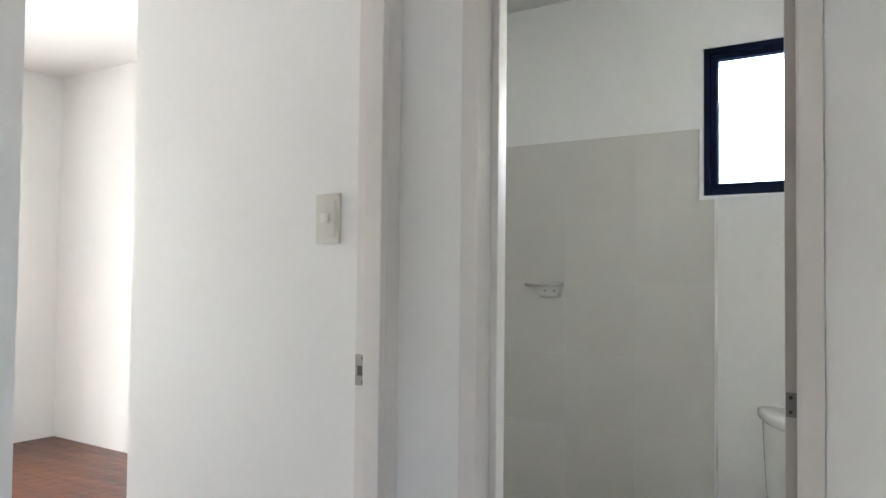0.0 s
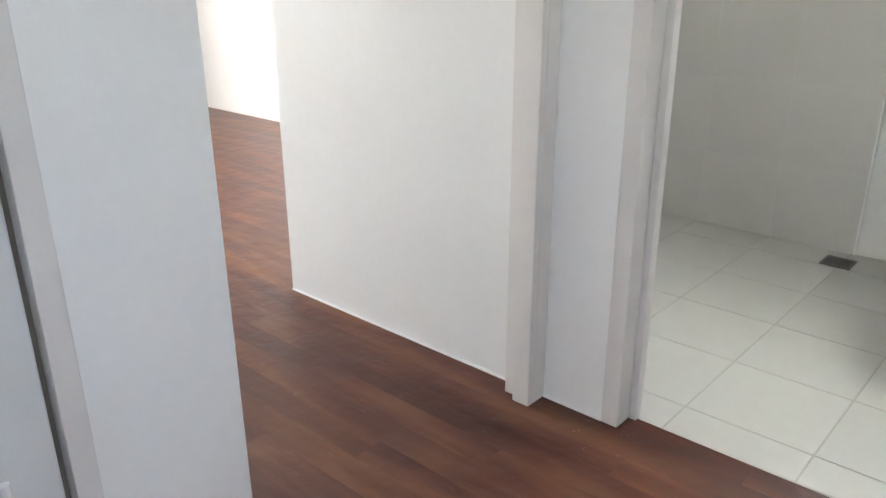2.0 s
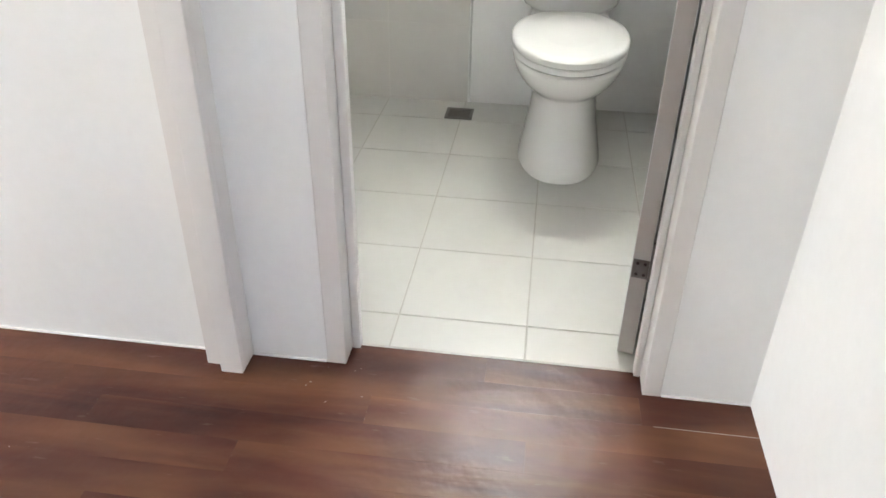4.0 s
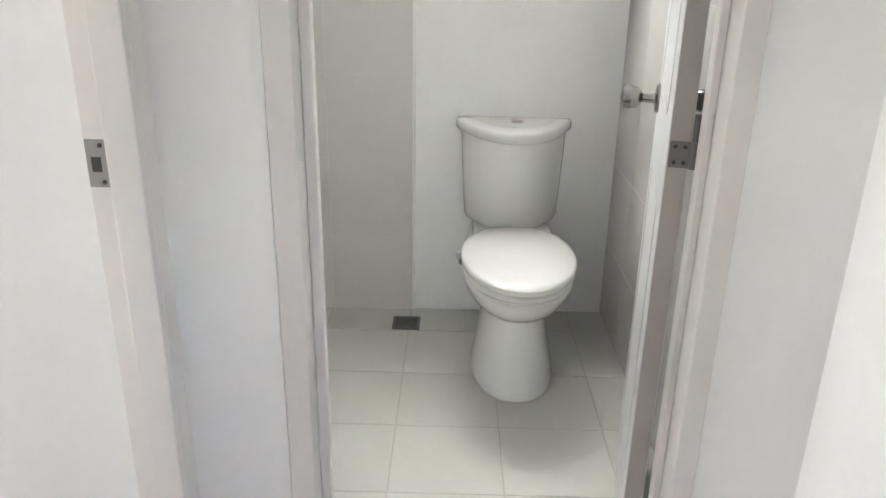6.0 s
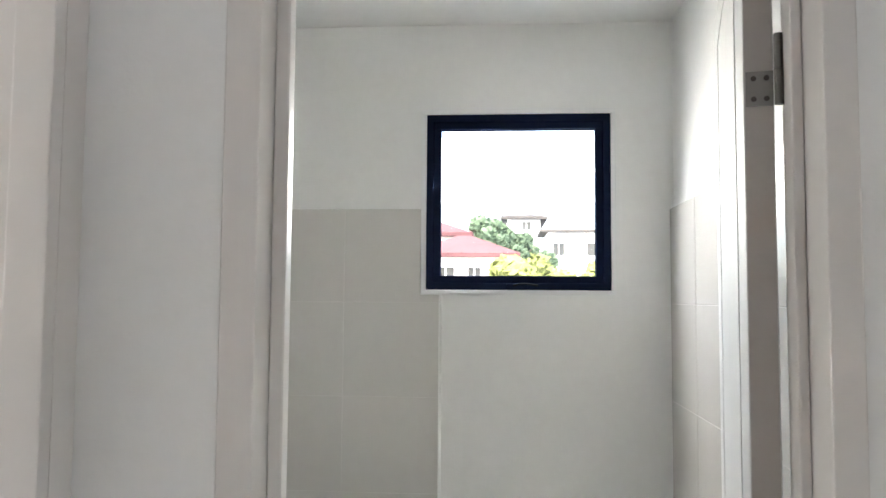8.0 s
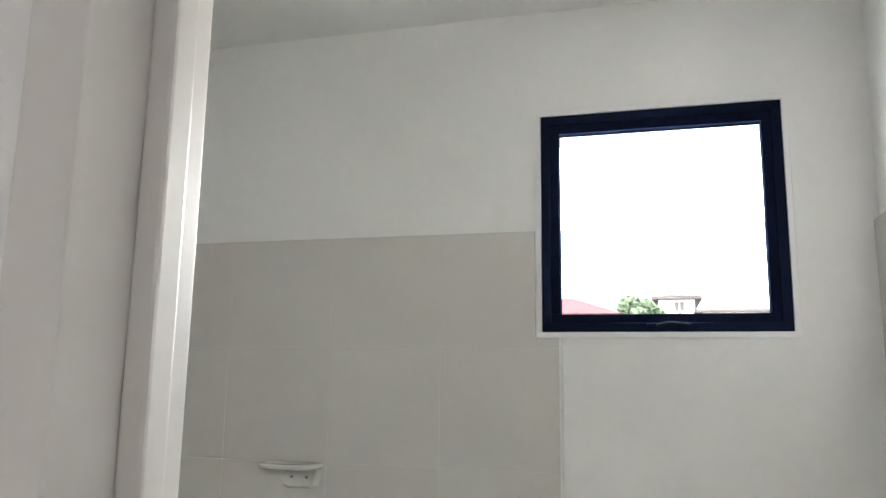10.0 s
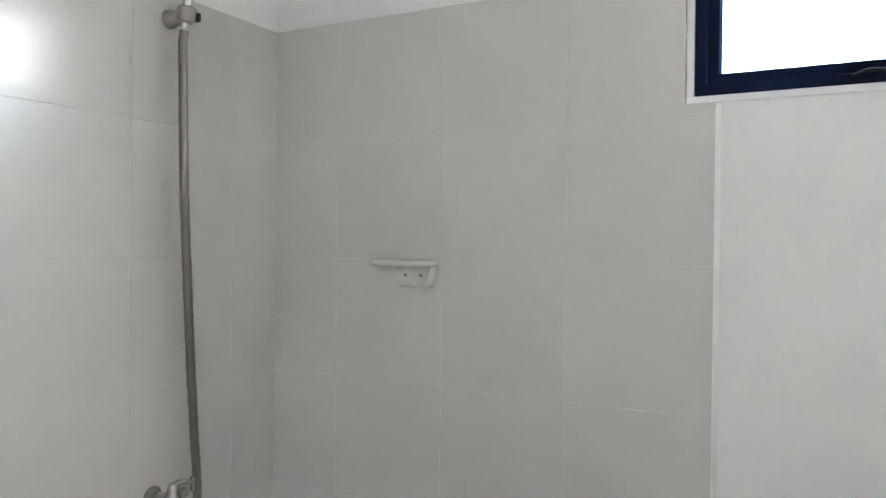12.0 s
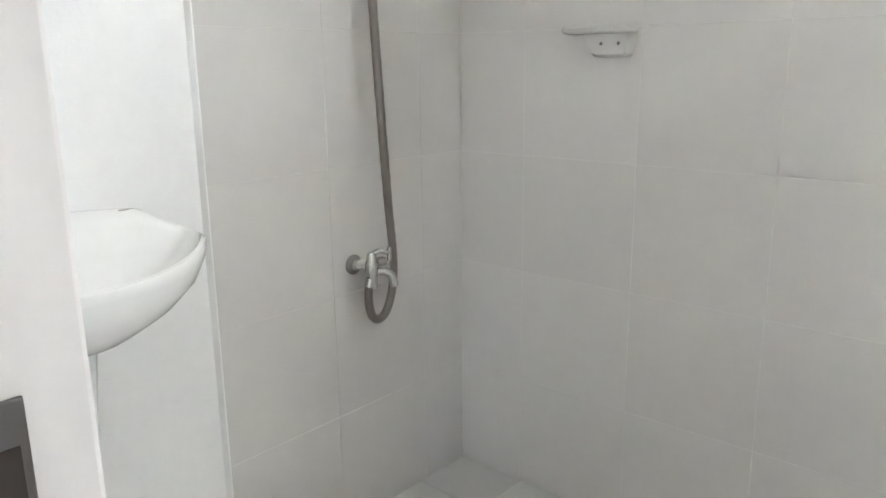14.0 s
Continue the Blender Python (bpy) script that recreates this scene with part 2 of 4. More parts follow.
def tube(points, radius, sides=12, bm=None, cap=True):
    """A round bar along a line of points; radius is one number or one for each point."""
    bm = bm or bmesh.new()
    pts = [Vector(p) for p in points]
    radii = radius if isinstance(radius, (list, tuple)) else [radius] * len(pts)
    up = None
    rings = []
    for i, p in enumerate(pts):
        way = (pts[min(i + 1, len(pts) - 1)] - pts[max(i - 1, 0)]).normalized()
        if up is None:
            up = way.orthogonal().normalized()
        up = (up - way * up.dot(way)).normalized()
        side = way.cross(up)
        rings.append([bm.verts.new(p + (up * math.cos(a) + side * math.sin(a)) * radii[i]) for a in (2 * math.pi * k / sides for k in range(sides))])
    for a, b in zip(rings, rings[1:]):
        for i in range(sides):
            bm.faces.new((a[i], a[(i + 1) % sides], b[(i + 1) % sides], b[i]))
    if cap:
        bm.faces.new(rings[0])
        bm.faces.new(rings[-1])
    return bm


def spline(points, steps=8):
    """A smooth line through the points."""
    p = [Vector(q) for q in points]
    p = [2 * p[0] - p[1]] + p + [2 * p[-1] - p[-2]]
    out = []
    for a, b, c, d in zip(p, p[1:], p[2:], p[3:]):
        for k in range(steps):
            t = k / steps
            out.append(0.5 * (2 * b + (c - a) * t + (2 * a - 5 * b + 4 * c - d) * t * t + (3 * b - a - 3 * c + d) * t ** 3))
    return out + [p[-2]]


def turned(profile, origin, axis, sides=24):
    """A turned piece: rows of (distance along the axis, radius) about a line."""
    axis = Vector(axis).normalized()
    return tube([Vector(origin) + axis * d for d, _ in profile], [max(r, 0.0004) for _, r in profile], sides)


# ---------------------------------------------------------------- plan, in metres
HALL_W, HALL_E = -0.222, 0.821        # faces of the hall's side walls
BATH_W, BATH_E = -1.052, 0.797        # painted faces of the bath's side walls
BATH_S, BATH_N = 0.105, 1.566         # painted faces of the bath's other walls
CORNER = -1.232                       # end of the wall with the switch
BED_W, BED_N = -4.65, 1.69
CEIL_BATH, CEIL_REST = 2.37, 2.62
DOOR_TOP = 2.06
TILE_TOP, PROUD = 1.772, 0.012
WIN = (0.013, 0.614, 1.507, 2.087)    # window opening: x from, to, z from, to


def structure(name, bm, mat, label, category, smooth=False):
    ob = link(name, bm, mat, None, "", smooth)
    return tagged(ob, label, category, "", "structure")


def wall_with_window(x0, x1, y0, y1, hole, z0=-0.05, z1=2.66):
    """A wall along x between two faces, with one opening through it, as one skin."""
    a, b, c, d = hole
    big, small = [(x0, z0), (x1, z0), (x1, z1), (x0, z1)], [(a, c), (b, c), (b, d), (a, d)]
    rings = [[(x, y0, z) for x, z in big], [(x, y0, z) for x, z in small], [(x, y1, z) for x, z in small], [(x, y1, z) for x, z in big], [(x, y0, z) for x, z in big]]
    bm = loft(rings, False)
    bmesh.ops.remove_doubles(bm, verts=bm.verts, dist=1e-5)
    return bm


structure("wall_bath_front", boxes(
    ((CORNER, 0, -0.05), (-0.062, BATH_S, 2.66)),
    ((0.642, 0, -0.05), (0.95, BATH_S, 2.66)),
    ((-0.062, 0, DOOR_TOP + 0.043), (0.642, BATH_S, 2.66))), PAINT, "smooth white painted wall with a bathroom doorway", "wall")
structure("wall_bath_west", boxes(((CORNER, BATH_S, -0.05), (BATH_W, BATH_N, 2.66))), PAINT, "smooth white painted wall between bathroom and bedroom", "wall")
structure("wall_bath_east", boxes(((BATH_E, BATH_S, -0.05), (0.95, BATH_N, 2.66))), PAINT, "white painted bathroom side wall with tiles", "wall")
structure("wall_bath_north", wall_with_window(CORNER, 0.95, BATH_N, 1.72, WIN), PAINT, "white painted outer wall with a small square window", "wall")
# both bedroom window openings are assumed, out of view
structure("wall_bedroom_north", wall_with_window(BED_W - 0.15, CORNER, BED_N, 1.81, (-2.80, -2.10, 1.1, 1.9)), PAINT, "white painted bedroom wall with an assumed window opening", "wall")
structure("wall_bedroom_west", boxes(((BED_W - 0.15, -2.15, -0.05), (BED_W, -1.0, 2.66)), ((BED_W - 0.15, -0.1, -0.05), (BED_W, BED_N, 2.66)), ((BED_W - 0.15, -1.0, -0.05), (BED_W, -0.1, 0.25)), ((BED_W - 0.15, -1.0, 2.05), (BED_W, -0.1, 2.66))), PAINT, "white painted bedroom wall with an assumed window opening", "wall")
structure("wall_bedroom_south", boxes(((BED_W, -2.15, -0.05), (CORNER, -2.0, 2.66))), PAINT, "plain white painted bedroom wall", "wall")
structure("wall_passage", boxes(((CORNER - 0.1, -2.0, -0.05), (CORNER, -1.0, 2.66)), ((CORNER - 0.1, -1.0, -0.05), (-0.313, -0.915, 2.66))), PAINT,
          "plain white painted wall along the bedroom entry", "wall")
structure("wall_hall_west", boxes(
    ((-0.313, -1.072, -0.05), (HALL_W, -0.868, 2.66)),
    ((-0.313, -4.0, -0.05), (HALL_W, -1.82, 2.66)),
    ((-0.313, -1.82, DOOR_TOP + 0.043), (HALL_W, -1.072, 2.66)),
    ((-0.313, -0.868, DOOR_TOP + 0.043), (HALL_W, 0.0, 2.66))), PAINT, "smooth white painted hall wall with two doorways", "wall")
structure("wall_hall_east", boxes(((HALL_E, -0.62, -0.05), (0.95, 0.0, 2.66))), PAINT, "smooth white painted wall beside the bathroom door", "wall")
# this opening is assumed too, unseen, and holds the landing lamp
structure("wall_landing", boxes(((0.95, -0.62, -0.05), (1.75, -0.50, 2.66)), ((1.75, -4.15, -0.05), (1.87, -2.35, 2.66)), ((1.75, -1.75, -0.05), (1.87, -0.50, 2.66)), ((1.75, -2.35, -0.05), (1.87, -1.75, 1.1)), ((1.75, -2.35, 1.9), (1.87, -1.75, 2.66))), PAINT,
          "white painted landing wall with an assumed window opening", "wall")
# unseen end wall; its opening is added for the hall lamp
structure("wall_hall_south", wall_with_window(-0.313, 1.75, -4.15, -4.0, (0.1, 0.5, 1.35, 1.75)), PAINT, "white painted hall end wall with an added window opening", "wall")
structure("wall_back_room", boxes(((-0.9, -1.9, -0.05), (-0.86, -1.0, 2.66))), PAINT, "plain white wall behind the closed door", "wall")
structure("ceiling_bath", boxes(((BATH_W, BATH_S, CEIL_BATH), (BATH_E, BATH_N, CEIL_BATH + 0.05))), CEIL, "plain white bathroom ceiling", "ceiling")
structure("ceiling", boxes(((BED_W - 0.15, -4.15, CEIL_REST), (1.87, 1.81, CEIL_REST + 0.2))), CEIL, "plain white painted ceiling", "ceiling")

wood_floor = structure("floor_wood", boxes(((BED_W, -2.0, -0.15), (HALL_E, BED_N, -0.0041)), ((-0.313, -4.0, -0.15), (HALL_E, -2.0, -0.0041)), ((HALL_E, -4.0, -0.15), (1.75, -0.62, -0.0041))), WOOD, "dark red-brown wood-look vinyl plank floor, scuffed", "floor")
bath_floor = structure("floor_bath", boxes(((BATH_W, 0.066, -0.01), (BATH_E, BATH_N, -0.0015))), FLOOR_GROUT, "ivory square ceramic floor tiles with grey joints", "floor")


# ---------------------------------------------------------------- door frames
def screw(where, axis, parent, r=0.0035):
    part("screw", turned([(0, r), (0.0012, r), (0.0016, r * 0.5)], where, axis, 8), BRASS_DARK, parent)


def strike_plate(parent, x0, x1, y, z, toward):
    """A thin lipped latch plate let into a jamb that faces along the y axis."""
    p = part("strike_plate", boxes(((x0, min(y, y + toward * 0.003), z - 0.035), (x1, max(y, y + toward * 0.003), z + 0.035)), bevel=0.001), STEEL, parent, "tarnished steel strike plate with latch hole")
    c = (x0 + x1) / 2 - 0.003
    part("latch_hole", boxes(((c - 0.008, min(y + toward * 0.003, y + toward * 0.0036), z - 0.012), (c + 0.006, max(y + toward * 0.003, y + toward * 0.0036), z + 0.010))), BRASS_DARK, p)
    for dz in (-0.027, 0.027):
        screw(((x0 + x1) / 2 + 0.004, y + toward * 0.003, z + dz), (0, toward, 0), p)


# bedroom doorway: jambs on the switch wall and on the hall wall's end
bed_frame = tagged(new("door_frame_1"), "grey-white painted timber door frame of the bedroom doorway", "door frame", "", "structure")
part("jamb", boxes(((-0.313, -0.046, 0), (-0.2265, -0.0005, DOOR_TOP)), bevel=0.002), TRIM_PAINT, bed_frame)
part("stop", boxes(((-0.274, -0.068, 0), (-0.2262, -0.0465, DOOR_TOP)), bevel=0.003), TRIM_PAINT, bed_frame)
part("jamb", boxes(((-0.313, -0.868, 0), (-0.2225, -0.846, DOOR_TOP))), PAINT, bed_frame)
part("head", boxes(((-0.313, -0.868, DOOR_TOP + 0.001), (-0.2245, -0.0005, DOOR_TOP + 0.042)), bevel=0.002), TRIM_PAINT, bed_frame)
strike_plate(bed_frame, -0.311, -0.275, -0.046, 0.995, -1)

# bathroom doorway
bath_frame = tagged(new("door_frame_2"), "grey-white painted timber door frame of the bathroom doorway", "door frame", "", "structure")
for side, inner, outer in ((-1, -0.019, -0.061), (1, 0.604, 0.641)):
    lo, hi = min(inner, outer), max(inner, outer)
    part("jamb", boxes(((lo, -0.004, 0), (hi, 0.118, DOOR_TOP)), bevel=0.0025), TRIM_PAINT, bath_frame)
    a, b = (inner + 0.0005, inner + 0.019) if side < 0 else (inner - 0.014, inner - 0.0005)
    part("stop", boxes(((a, 0.050, 0.001), (b, 0.074, DOOR_TOP - 0.001)), bevel=0.003), TRIM_PAINT, bath_frame)
part("head", boxes(((-0.061, -0.004, DOOR_TOP + 0.001), (0.641, 0.118, DOOR_TOP + 0.042)), bevel=0.0025), TRIM_PAINT, bath_frame)
plate = part("strike_plate", boxes(((-0.0188, 0.0775, 0.936), (-0.0165, 0.0935, 1.002)), bevel=0.001), DARK_STEEL, bath_frame, "dull steel strike plate with a dark latch hole")
part("latch_hole", boxes(((-0.0165, 0.0800, 0.955), (-0.0160, 0.0900, 0.985))), BRASS_DARK, plate)


# ---------------------------------------------------------------- doors
def bead(bm, pts, r=0.006):
    """A round-edged moulding along a closed line."""
    tube([*pts, pts[0], pts[1]], r, 8, bm, False)


def panel_outline(cx, z0, z1, w, arch, y):
    """The outline of a door panel, in the door's own plane, with a rounded foot and an arched head."""
    r, pts = 0.045, []
    for k in range(7):
        a = math.pi + k * math.pi / 12
        pts.append((cx - w / 2 + r + r * math.cos(a), y, z0 + r + r * math.sin(a)))
    for k in range(7):
        a = 1.5 * math.pi + k * math.pi / 12
        pts.append((cx + w / 2 - r + r * math.cos(a), y, z0 + r + r * math.sin(a)))
    for k in range(13):
        u = 1 - 2 * k / 12
        pts.append((cx + u * w / 2, y, z1 - arch * u * u))
    return pts


def panel_door(name, label, width, height, thick, hinge_heights, bead_size, panels, inset):
    """A moulded panel door, built hinged at the origin, its leaf along +x, its hinge knuckles on the side of -y."""
    door = tagged(new(name), label, "door", "", "structure")
    leaf = part("leaf", boxes(((0.0, 0.0, 0.008), (width, thick, height)), bevel=0.0025), DOOR_PAINT, door)
    for y in (-0.0005, thick + 0.0005):
        for z0, z1, arch in panels:
            bm = bmesh.new()
            bead(bm, panel_outline(width / 2, z0, z1, width - 2 * inset, arch, y), bead_size)
            if bead_size > 0.002:
                bead(bm, panel_outline(width / 2, z0 + 0.03, z1 - 0.03, width - 2 * inset - 0.06, arch, y), bead_size * 0.7)
            part("moulding", bm, DOOR_PAINT, leaf)
    for y, s in ((0.0, -1), (thick, 1)):
        k = part("knob", turned([(0.036, 0.010), (0.042, 0.018), (0.051, 0.0245), (0.066, 0.0265), (0.078, 0.024), (0.084, 0.013), (0.0855, 0.001)], (width - 0.062, y, 0.985), (0, s, 0)), KNOB, door, "satin steel ball knob")
        part("neck", turned([(0.006, 0.016), (0.016, 0.011), (0.037, 0.0105)], (width - 0.062, y, 0.985), (0, s, 0)), KNOB, k)
        part("rose", turned([(0.0, 0.033), (0.004, 0.033), (0.008, 0.028), (0.010, 0.015)], (width - 0.062, y, 0.985), (0, s, 0)), KNOB, k)
    part("latch", boxes(((width, thick / 2 - 0.012, 0.955), (width + 0.0015, thick / 2 + 0.012, 1.015))), STEEL, door)
    for z in hinge_heights:
        h = part("hinge", boxes(((-0.0022, 0.001, z - 0.022), (-0.0004, thick - 0.003, z + 0.022))), DARK_STEEL, door, "dull steel lift-off hinge")
        bm = bmesh.new()
        for a in range(2):
            tube([(-0.005, -0.005, z - 0.022 + a * 0.045), (-0.005, -0.005, z - 0.022 + a * 0.045 + 0.044)], 0.0055, 10, bm)
        part("knuckle", bm, DARK_STEEL, h)
        for dx in (0.009, thick - 0.012):
            for dz in (-0.013, 0.013):
                screw((-0.0022, dx, z + dz), (-1, 0, 0), h)
    return door


def place(ob, m):
    ob.matrix_world = m
    return ob


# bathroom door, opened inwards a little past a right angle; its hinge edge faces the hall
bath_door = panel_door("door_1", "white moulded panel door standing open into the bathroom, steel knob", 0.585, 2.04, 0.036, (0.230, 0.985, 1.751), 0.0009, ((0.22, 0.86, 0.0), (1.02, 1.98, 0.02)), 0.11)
# thin taupe strip over the leaf's hinge edge, darker than its faces
part("edge_strip", boxes(((-0.0004, 0.0018, 0.009), (0.0008, 0.0342, 2.039))), EDGE, bath_door, "taupe door edge")
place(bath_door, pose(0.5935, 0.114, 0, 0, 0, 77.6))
for z in (0.230, 0.985, 1.751):
    h = part("hinge_leaf", boxes(((0.6012, 0.080, z + 0.023), (0.6038, 0.117, z + 0.067))), DARK_STEEL, bath_frame, "dull steel hinge leaf on the jamb")

# closed door beside the bedroom doorway
side_frame = tagged(new("door_frame_3"), "grey-white painted timber frame round the closed hall door", "door frame", "", "structure")
part("jamb", boxes(((-0.312, -1.106, 0), (-0.216, -1.073, DOOR_TOP)), bevel=0.002), TRIM_PAINT, side_frame)
part("jamb", boxes(((-0.312, -1.819, 0), (-0.216, -1.786, DOOR_TOP)), bevel=0.002), TRIM_PAINT, side_frame)
part("head", boxes(((-0.312, -1.819, DOOR_TOP + 0.001), (-0.216, -1.073, DOOR_TOP + 0.042)), bevel=0.002), TRIM_PAINT, side_frame)
# added strip fills the gap; its brown stands for the shade in there
part("door_gap_shade", boxes(((-0.262, -1.1175, 0.01), (-0.240, -1.1065, DOOR_TOP - 0.01))), GAP, side_frame, "brown strip in place of the shaded door gap")
hall_door = panel_door("door_2", "closed white moulded panel door in the hall, steel hinges", 0.662, 2.04, 0.036, (), 0.007, ((0.13, 0.452, 0.03), (0.53, 1.12, 0.03), (1.20, 1.95, 0.03)), 0.066)
place(hall_door, pose(-0.258, -1.118, 0, 0, 0, -90))
for z in (0.24, 1.0, 1.75):
    h = part("hinge", boxes(((-0.2215, -1.150, z - 0.045), (-0.2190, -1.121, z + 0.045)), bevel=0.0006), DARK_STEEL, side_frame, "dull steel hinge of the closed door")
    part("knuckle", tube([(-0.2145, -1.1125, z - 0.045), (-0.2145, -1.1125, z + 0.045)], 0.006, 10), DARK_STEEL, h)


# ---------------------------------------------------------------- bath window
window = tagged(new("window_1"), "small square awning window with navy-black aluminium frame, closed", "window", "", "structure")
x0, x1, z0, z1 = WIN


def rect_frame(x0, x1, z0, z1, w, y0, y1, bevel=0.002):
    return boxes(((x0, y0, z0), (x1, y1, z0 + w)), ((x0, y0, z1 - w), (x1, y1, z1)), ((x0, y0, z0 + w), (x0 + w, y1, z1 - w)), ((x1 - w, y0, z0 + w), (x1, y1, z1 - w)), bevel=bevel)


part("sealant_bead", rect_frame(x0 - 0.004, x1 + 0.004, z0 - 0.004, z1 + 0.004, 0.014, BATH_N - 0.006, BATH_N + 0.05, 0.002), SILICONE, window, "white sealant bead round the frame")
part("outer_frame", rect_frame(x0 + 0.0105, x1 - 0.0105, z0 + 0.0105, z1 - 0.0105, 0.022, BATH_N - 0.002, 1.620), FRAME_BLACK, window)
sash = part("sash", rect_frame(x0 + 0.033, x1 - 0.033, z0 + 0.033, z1 - 0.033, 0.022, BATH_N + 0.012, 1.612), FRAME_BLACK, window)
pane = part("pane", boxes(((x0 + 0.054, 1.5865, z0 + 0.054), (x1 - 0.054, 1.5915, z1 - 0.054))), GLASS, sash)
pane.visible_shadow = False
part("glazing_gasket", rect_frame(x0 + 0.0525, x1 - 0.0525, z0 + 0.0525, z1 - 0.0525, 0.003, 1.5925, 1.6125), SEAL, sash)
handle = part("handle", boxes(((0.275, BATH_N - 0.012, z0 + 0.014), (0.345, BATH_N - 0.003, z0 + 0.030)), bevel=0.003), FRAME_BLACK, window, "small dark cam handle at the sill")
part("lever", tube(spline([(0.30, BATH_N - 0.012, z0 + 0.024), (0.33, BATH_N - 0.024, z0 + 0.030), (0.375, BATH_N - 0.024, z0 + 0.024)], 5), 0.0032, 8), LEVER, handle)

# ---------------------------------------------------------------- light switch
switch = thing("light_switch", "ivory plastic wall switch plate with one white rocker", "light switch")
part("plate", boxes(((-0.478, -0.008, 1.283), (-0.402, -0.0005, 1.404)), bevel=0.0025), SWITCH, switch)
part("inner_plate", boxes(((-0.466, -0.0095, 1.299), (-0.414, -0.0075, 1.388)), bevel=0.001), SWITCH, switch)
part("rocker", boxes(((-0.456, -0.015, 1.333), (-0.432, -0.009, 1.356)), bevel=0.002), SWITCH_KEY, switch, "small white rocker")

# ---------------------------------------------------------------- toilet
CX = 0.418


def egg(front, back, half, z, n=40, flat=0.0):
    """An egg-shaped ring round the bowl; front and back are places along y, flat cuts the back square."""
    widest = back - (back - front) * 0.52
    out = []
    for k in range(n):
        a = 2 * math.pi * k / n
        c, s = math.cos(a), math.sin(a)
        y = widest - s * (widest - front) if s > 0 else widest - s * (back - widest)
        w = half * (abs(c) ** 0.86) * (1 if c > 0 else -1)
        if s < 0 and flat:
            w = half * (1 if c > 0 else -1) * (flat + (1 - flat) * abs(c)) if abs(c) > 0.02 else 0.0
        out.append((CX + w, y, z))
    return out


def lid_ring(front, back, half, z, n=44):
    """The outline of the seat: a round front, sides that draw in to a short straight back."""
    widest = back - (back - front) * 0.46
    out = []
    for k in range(n // 2 + 1):
        a = math.pi * k / (n // 2)
        out.append((CX + half * math.cos(a), widest - (widest - front) * math.sin(a), z))
    for k in range(1, n // 2):
        v = -1 + 2 * k / (n // 2)
        if abs(v) > 0.22:
            u = min(1.0, (1 - abs(v)) / 0.78)
            y, w = widest + (back - widest) * u, half * math.sqrt(1 - 0.80 * u ** 2.1)
        else:
            y, w = back, half * 0.44 * abs(v) / 0.22
        out.append((CX + (w if v > 0 else -w), y, z))
    return out


def dish(half, front, back, z, n=36, corner=0.035):
    """A ring with a straight back and a bowed front, as a cistern has."""
    out = [(CX + half, back, z), (CX - half, back, z)]
    m = n - 2
    for k in range(m):
        u = -1 + 2 * k / (m - 1)
        bow = (1 - abs(u) ** 2.3)
        out.append((CX + half * u, back - corner - (back - corner - front) * bow, z))
    return out


toilet = thing("toilet", "white ceramic close-coupled toilet with its lid closed", "toilet")
bowl = part("bowl", loft([egg(0.915, 1.46, 0.136, 0.002), egg(0.920, 1.46, 0.134, 0.02), egg(0.935, 1.46, 0.122, 0.08), egg(0.955, 1.46, 0.110, 0.15), egg(0.962, 1.46, 0.104, 0.22), egg(0.960, 1.46, 0.105, 0.242),
                          egg(0.945, 1.46, 0.116, 0.258), egg(0.915, 1.455, 0.136, 0.274), egg(0.880, 1.44, 0.153, 0.300), egg(0.852, 1.42, 0.165, 0.330), egg(0.838, 1.40, 0.170, 0.354), egg(0.834, 1.40, 0.170, 0.364), egg(0.840, 1.40, 0.166, 0.370)]), CERAMIC, toilet, "", 60)
part("seat", loft([lid_ring(0.836, 1.335, 0.166, 0.3720), lid_ring(0.826, 1.338, 0.174, 0.3770), lid_ring(0.826, 1.338, 0.174, 0.3880), lid_ring(0.831, 1.335, 0.170, 0.3920)]), SEAT, toilet, "", 50)
part("lid", loft([lid_ring(0.828, 1.335, 0.171, 0.3935), lid_ring(0.819, 1.338, 0.176, 0.3990), lid_ring(0.818, 1.338, 0.177, 0.4140), lid_ring(0.826, 1.334, 0.171, 0.4210),
                  lid_ring(0.85, 1.32, 0.152, 0.4245), lid_ring(0.93, 1.26, 0.09, 0.4275)]), SEAT, toilet, "closed white lid", 50)
for dx in (-0.075, 0.075):
    part("lid_hinge", tube([(CX + dx - 0.018, 1.338, 0.400), (CX + dx + 0.018, 1.338, 0.400)], 0.011, 12), SEAT, toilet)
part("shelf", boxes(((CX - 0.135, 1.36, 0.29), (CX + 0.135, 1.552, 0.392)), bevel=0.015), CERAMIC, toilet)
part("tank", loft([dish(0.155, 1.37, 1.556, 0.394), dish(0.165, 1.352, 1.556, 0.41), dish(0.172, 1.335, 1.556, 0.52), dish(0.178, 1.318, 1.556, 0.64), dish(0.180, 1.312, 1.556, 0.709)]), CERAMIC, toilet, "", 55)
part("tank_lid", loft([dish(0.190, 1.303, 1.557, 0.7105, corner=0.024), dish(0.199, 1.293, 1.558, 0.718, corner=0.022), dish(0.200, 1.291, 1.558, 0.738, corner=0.022), dish(0.196, 1.298, 1.556, 0.748, corner=0.022), dish(0.182, 1.316, 1.548, 0.7525), dish(0.14, 1.35, 1.53, 0.7545)]), CERAMIC, toilet, "", 50)
part("flush_button", turned([(0, 0.021), (0.004, 0.021), (0.0055, 0.018), (0.0052, 0.001)], (CX + 0.004, 1.448, 0.7543), (0, 0, 1)), CHROME, toilet, "chrome flush button")
valve = thing("angle_valve", "small chrome angle valve with braided supply hose", "valve")
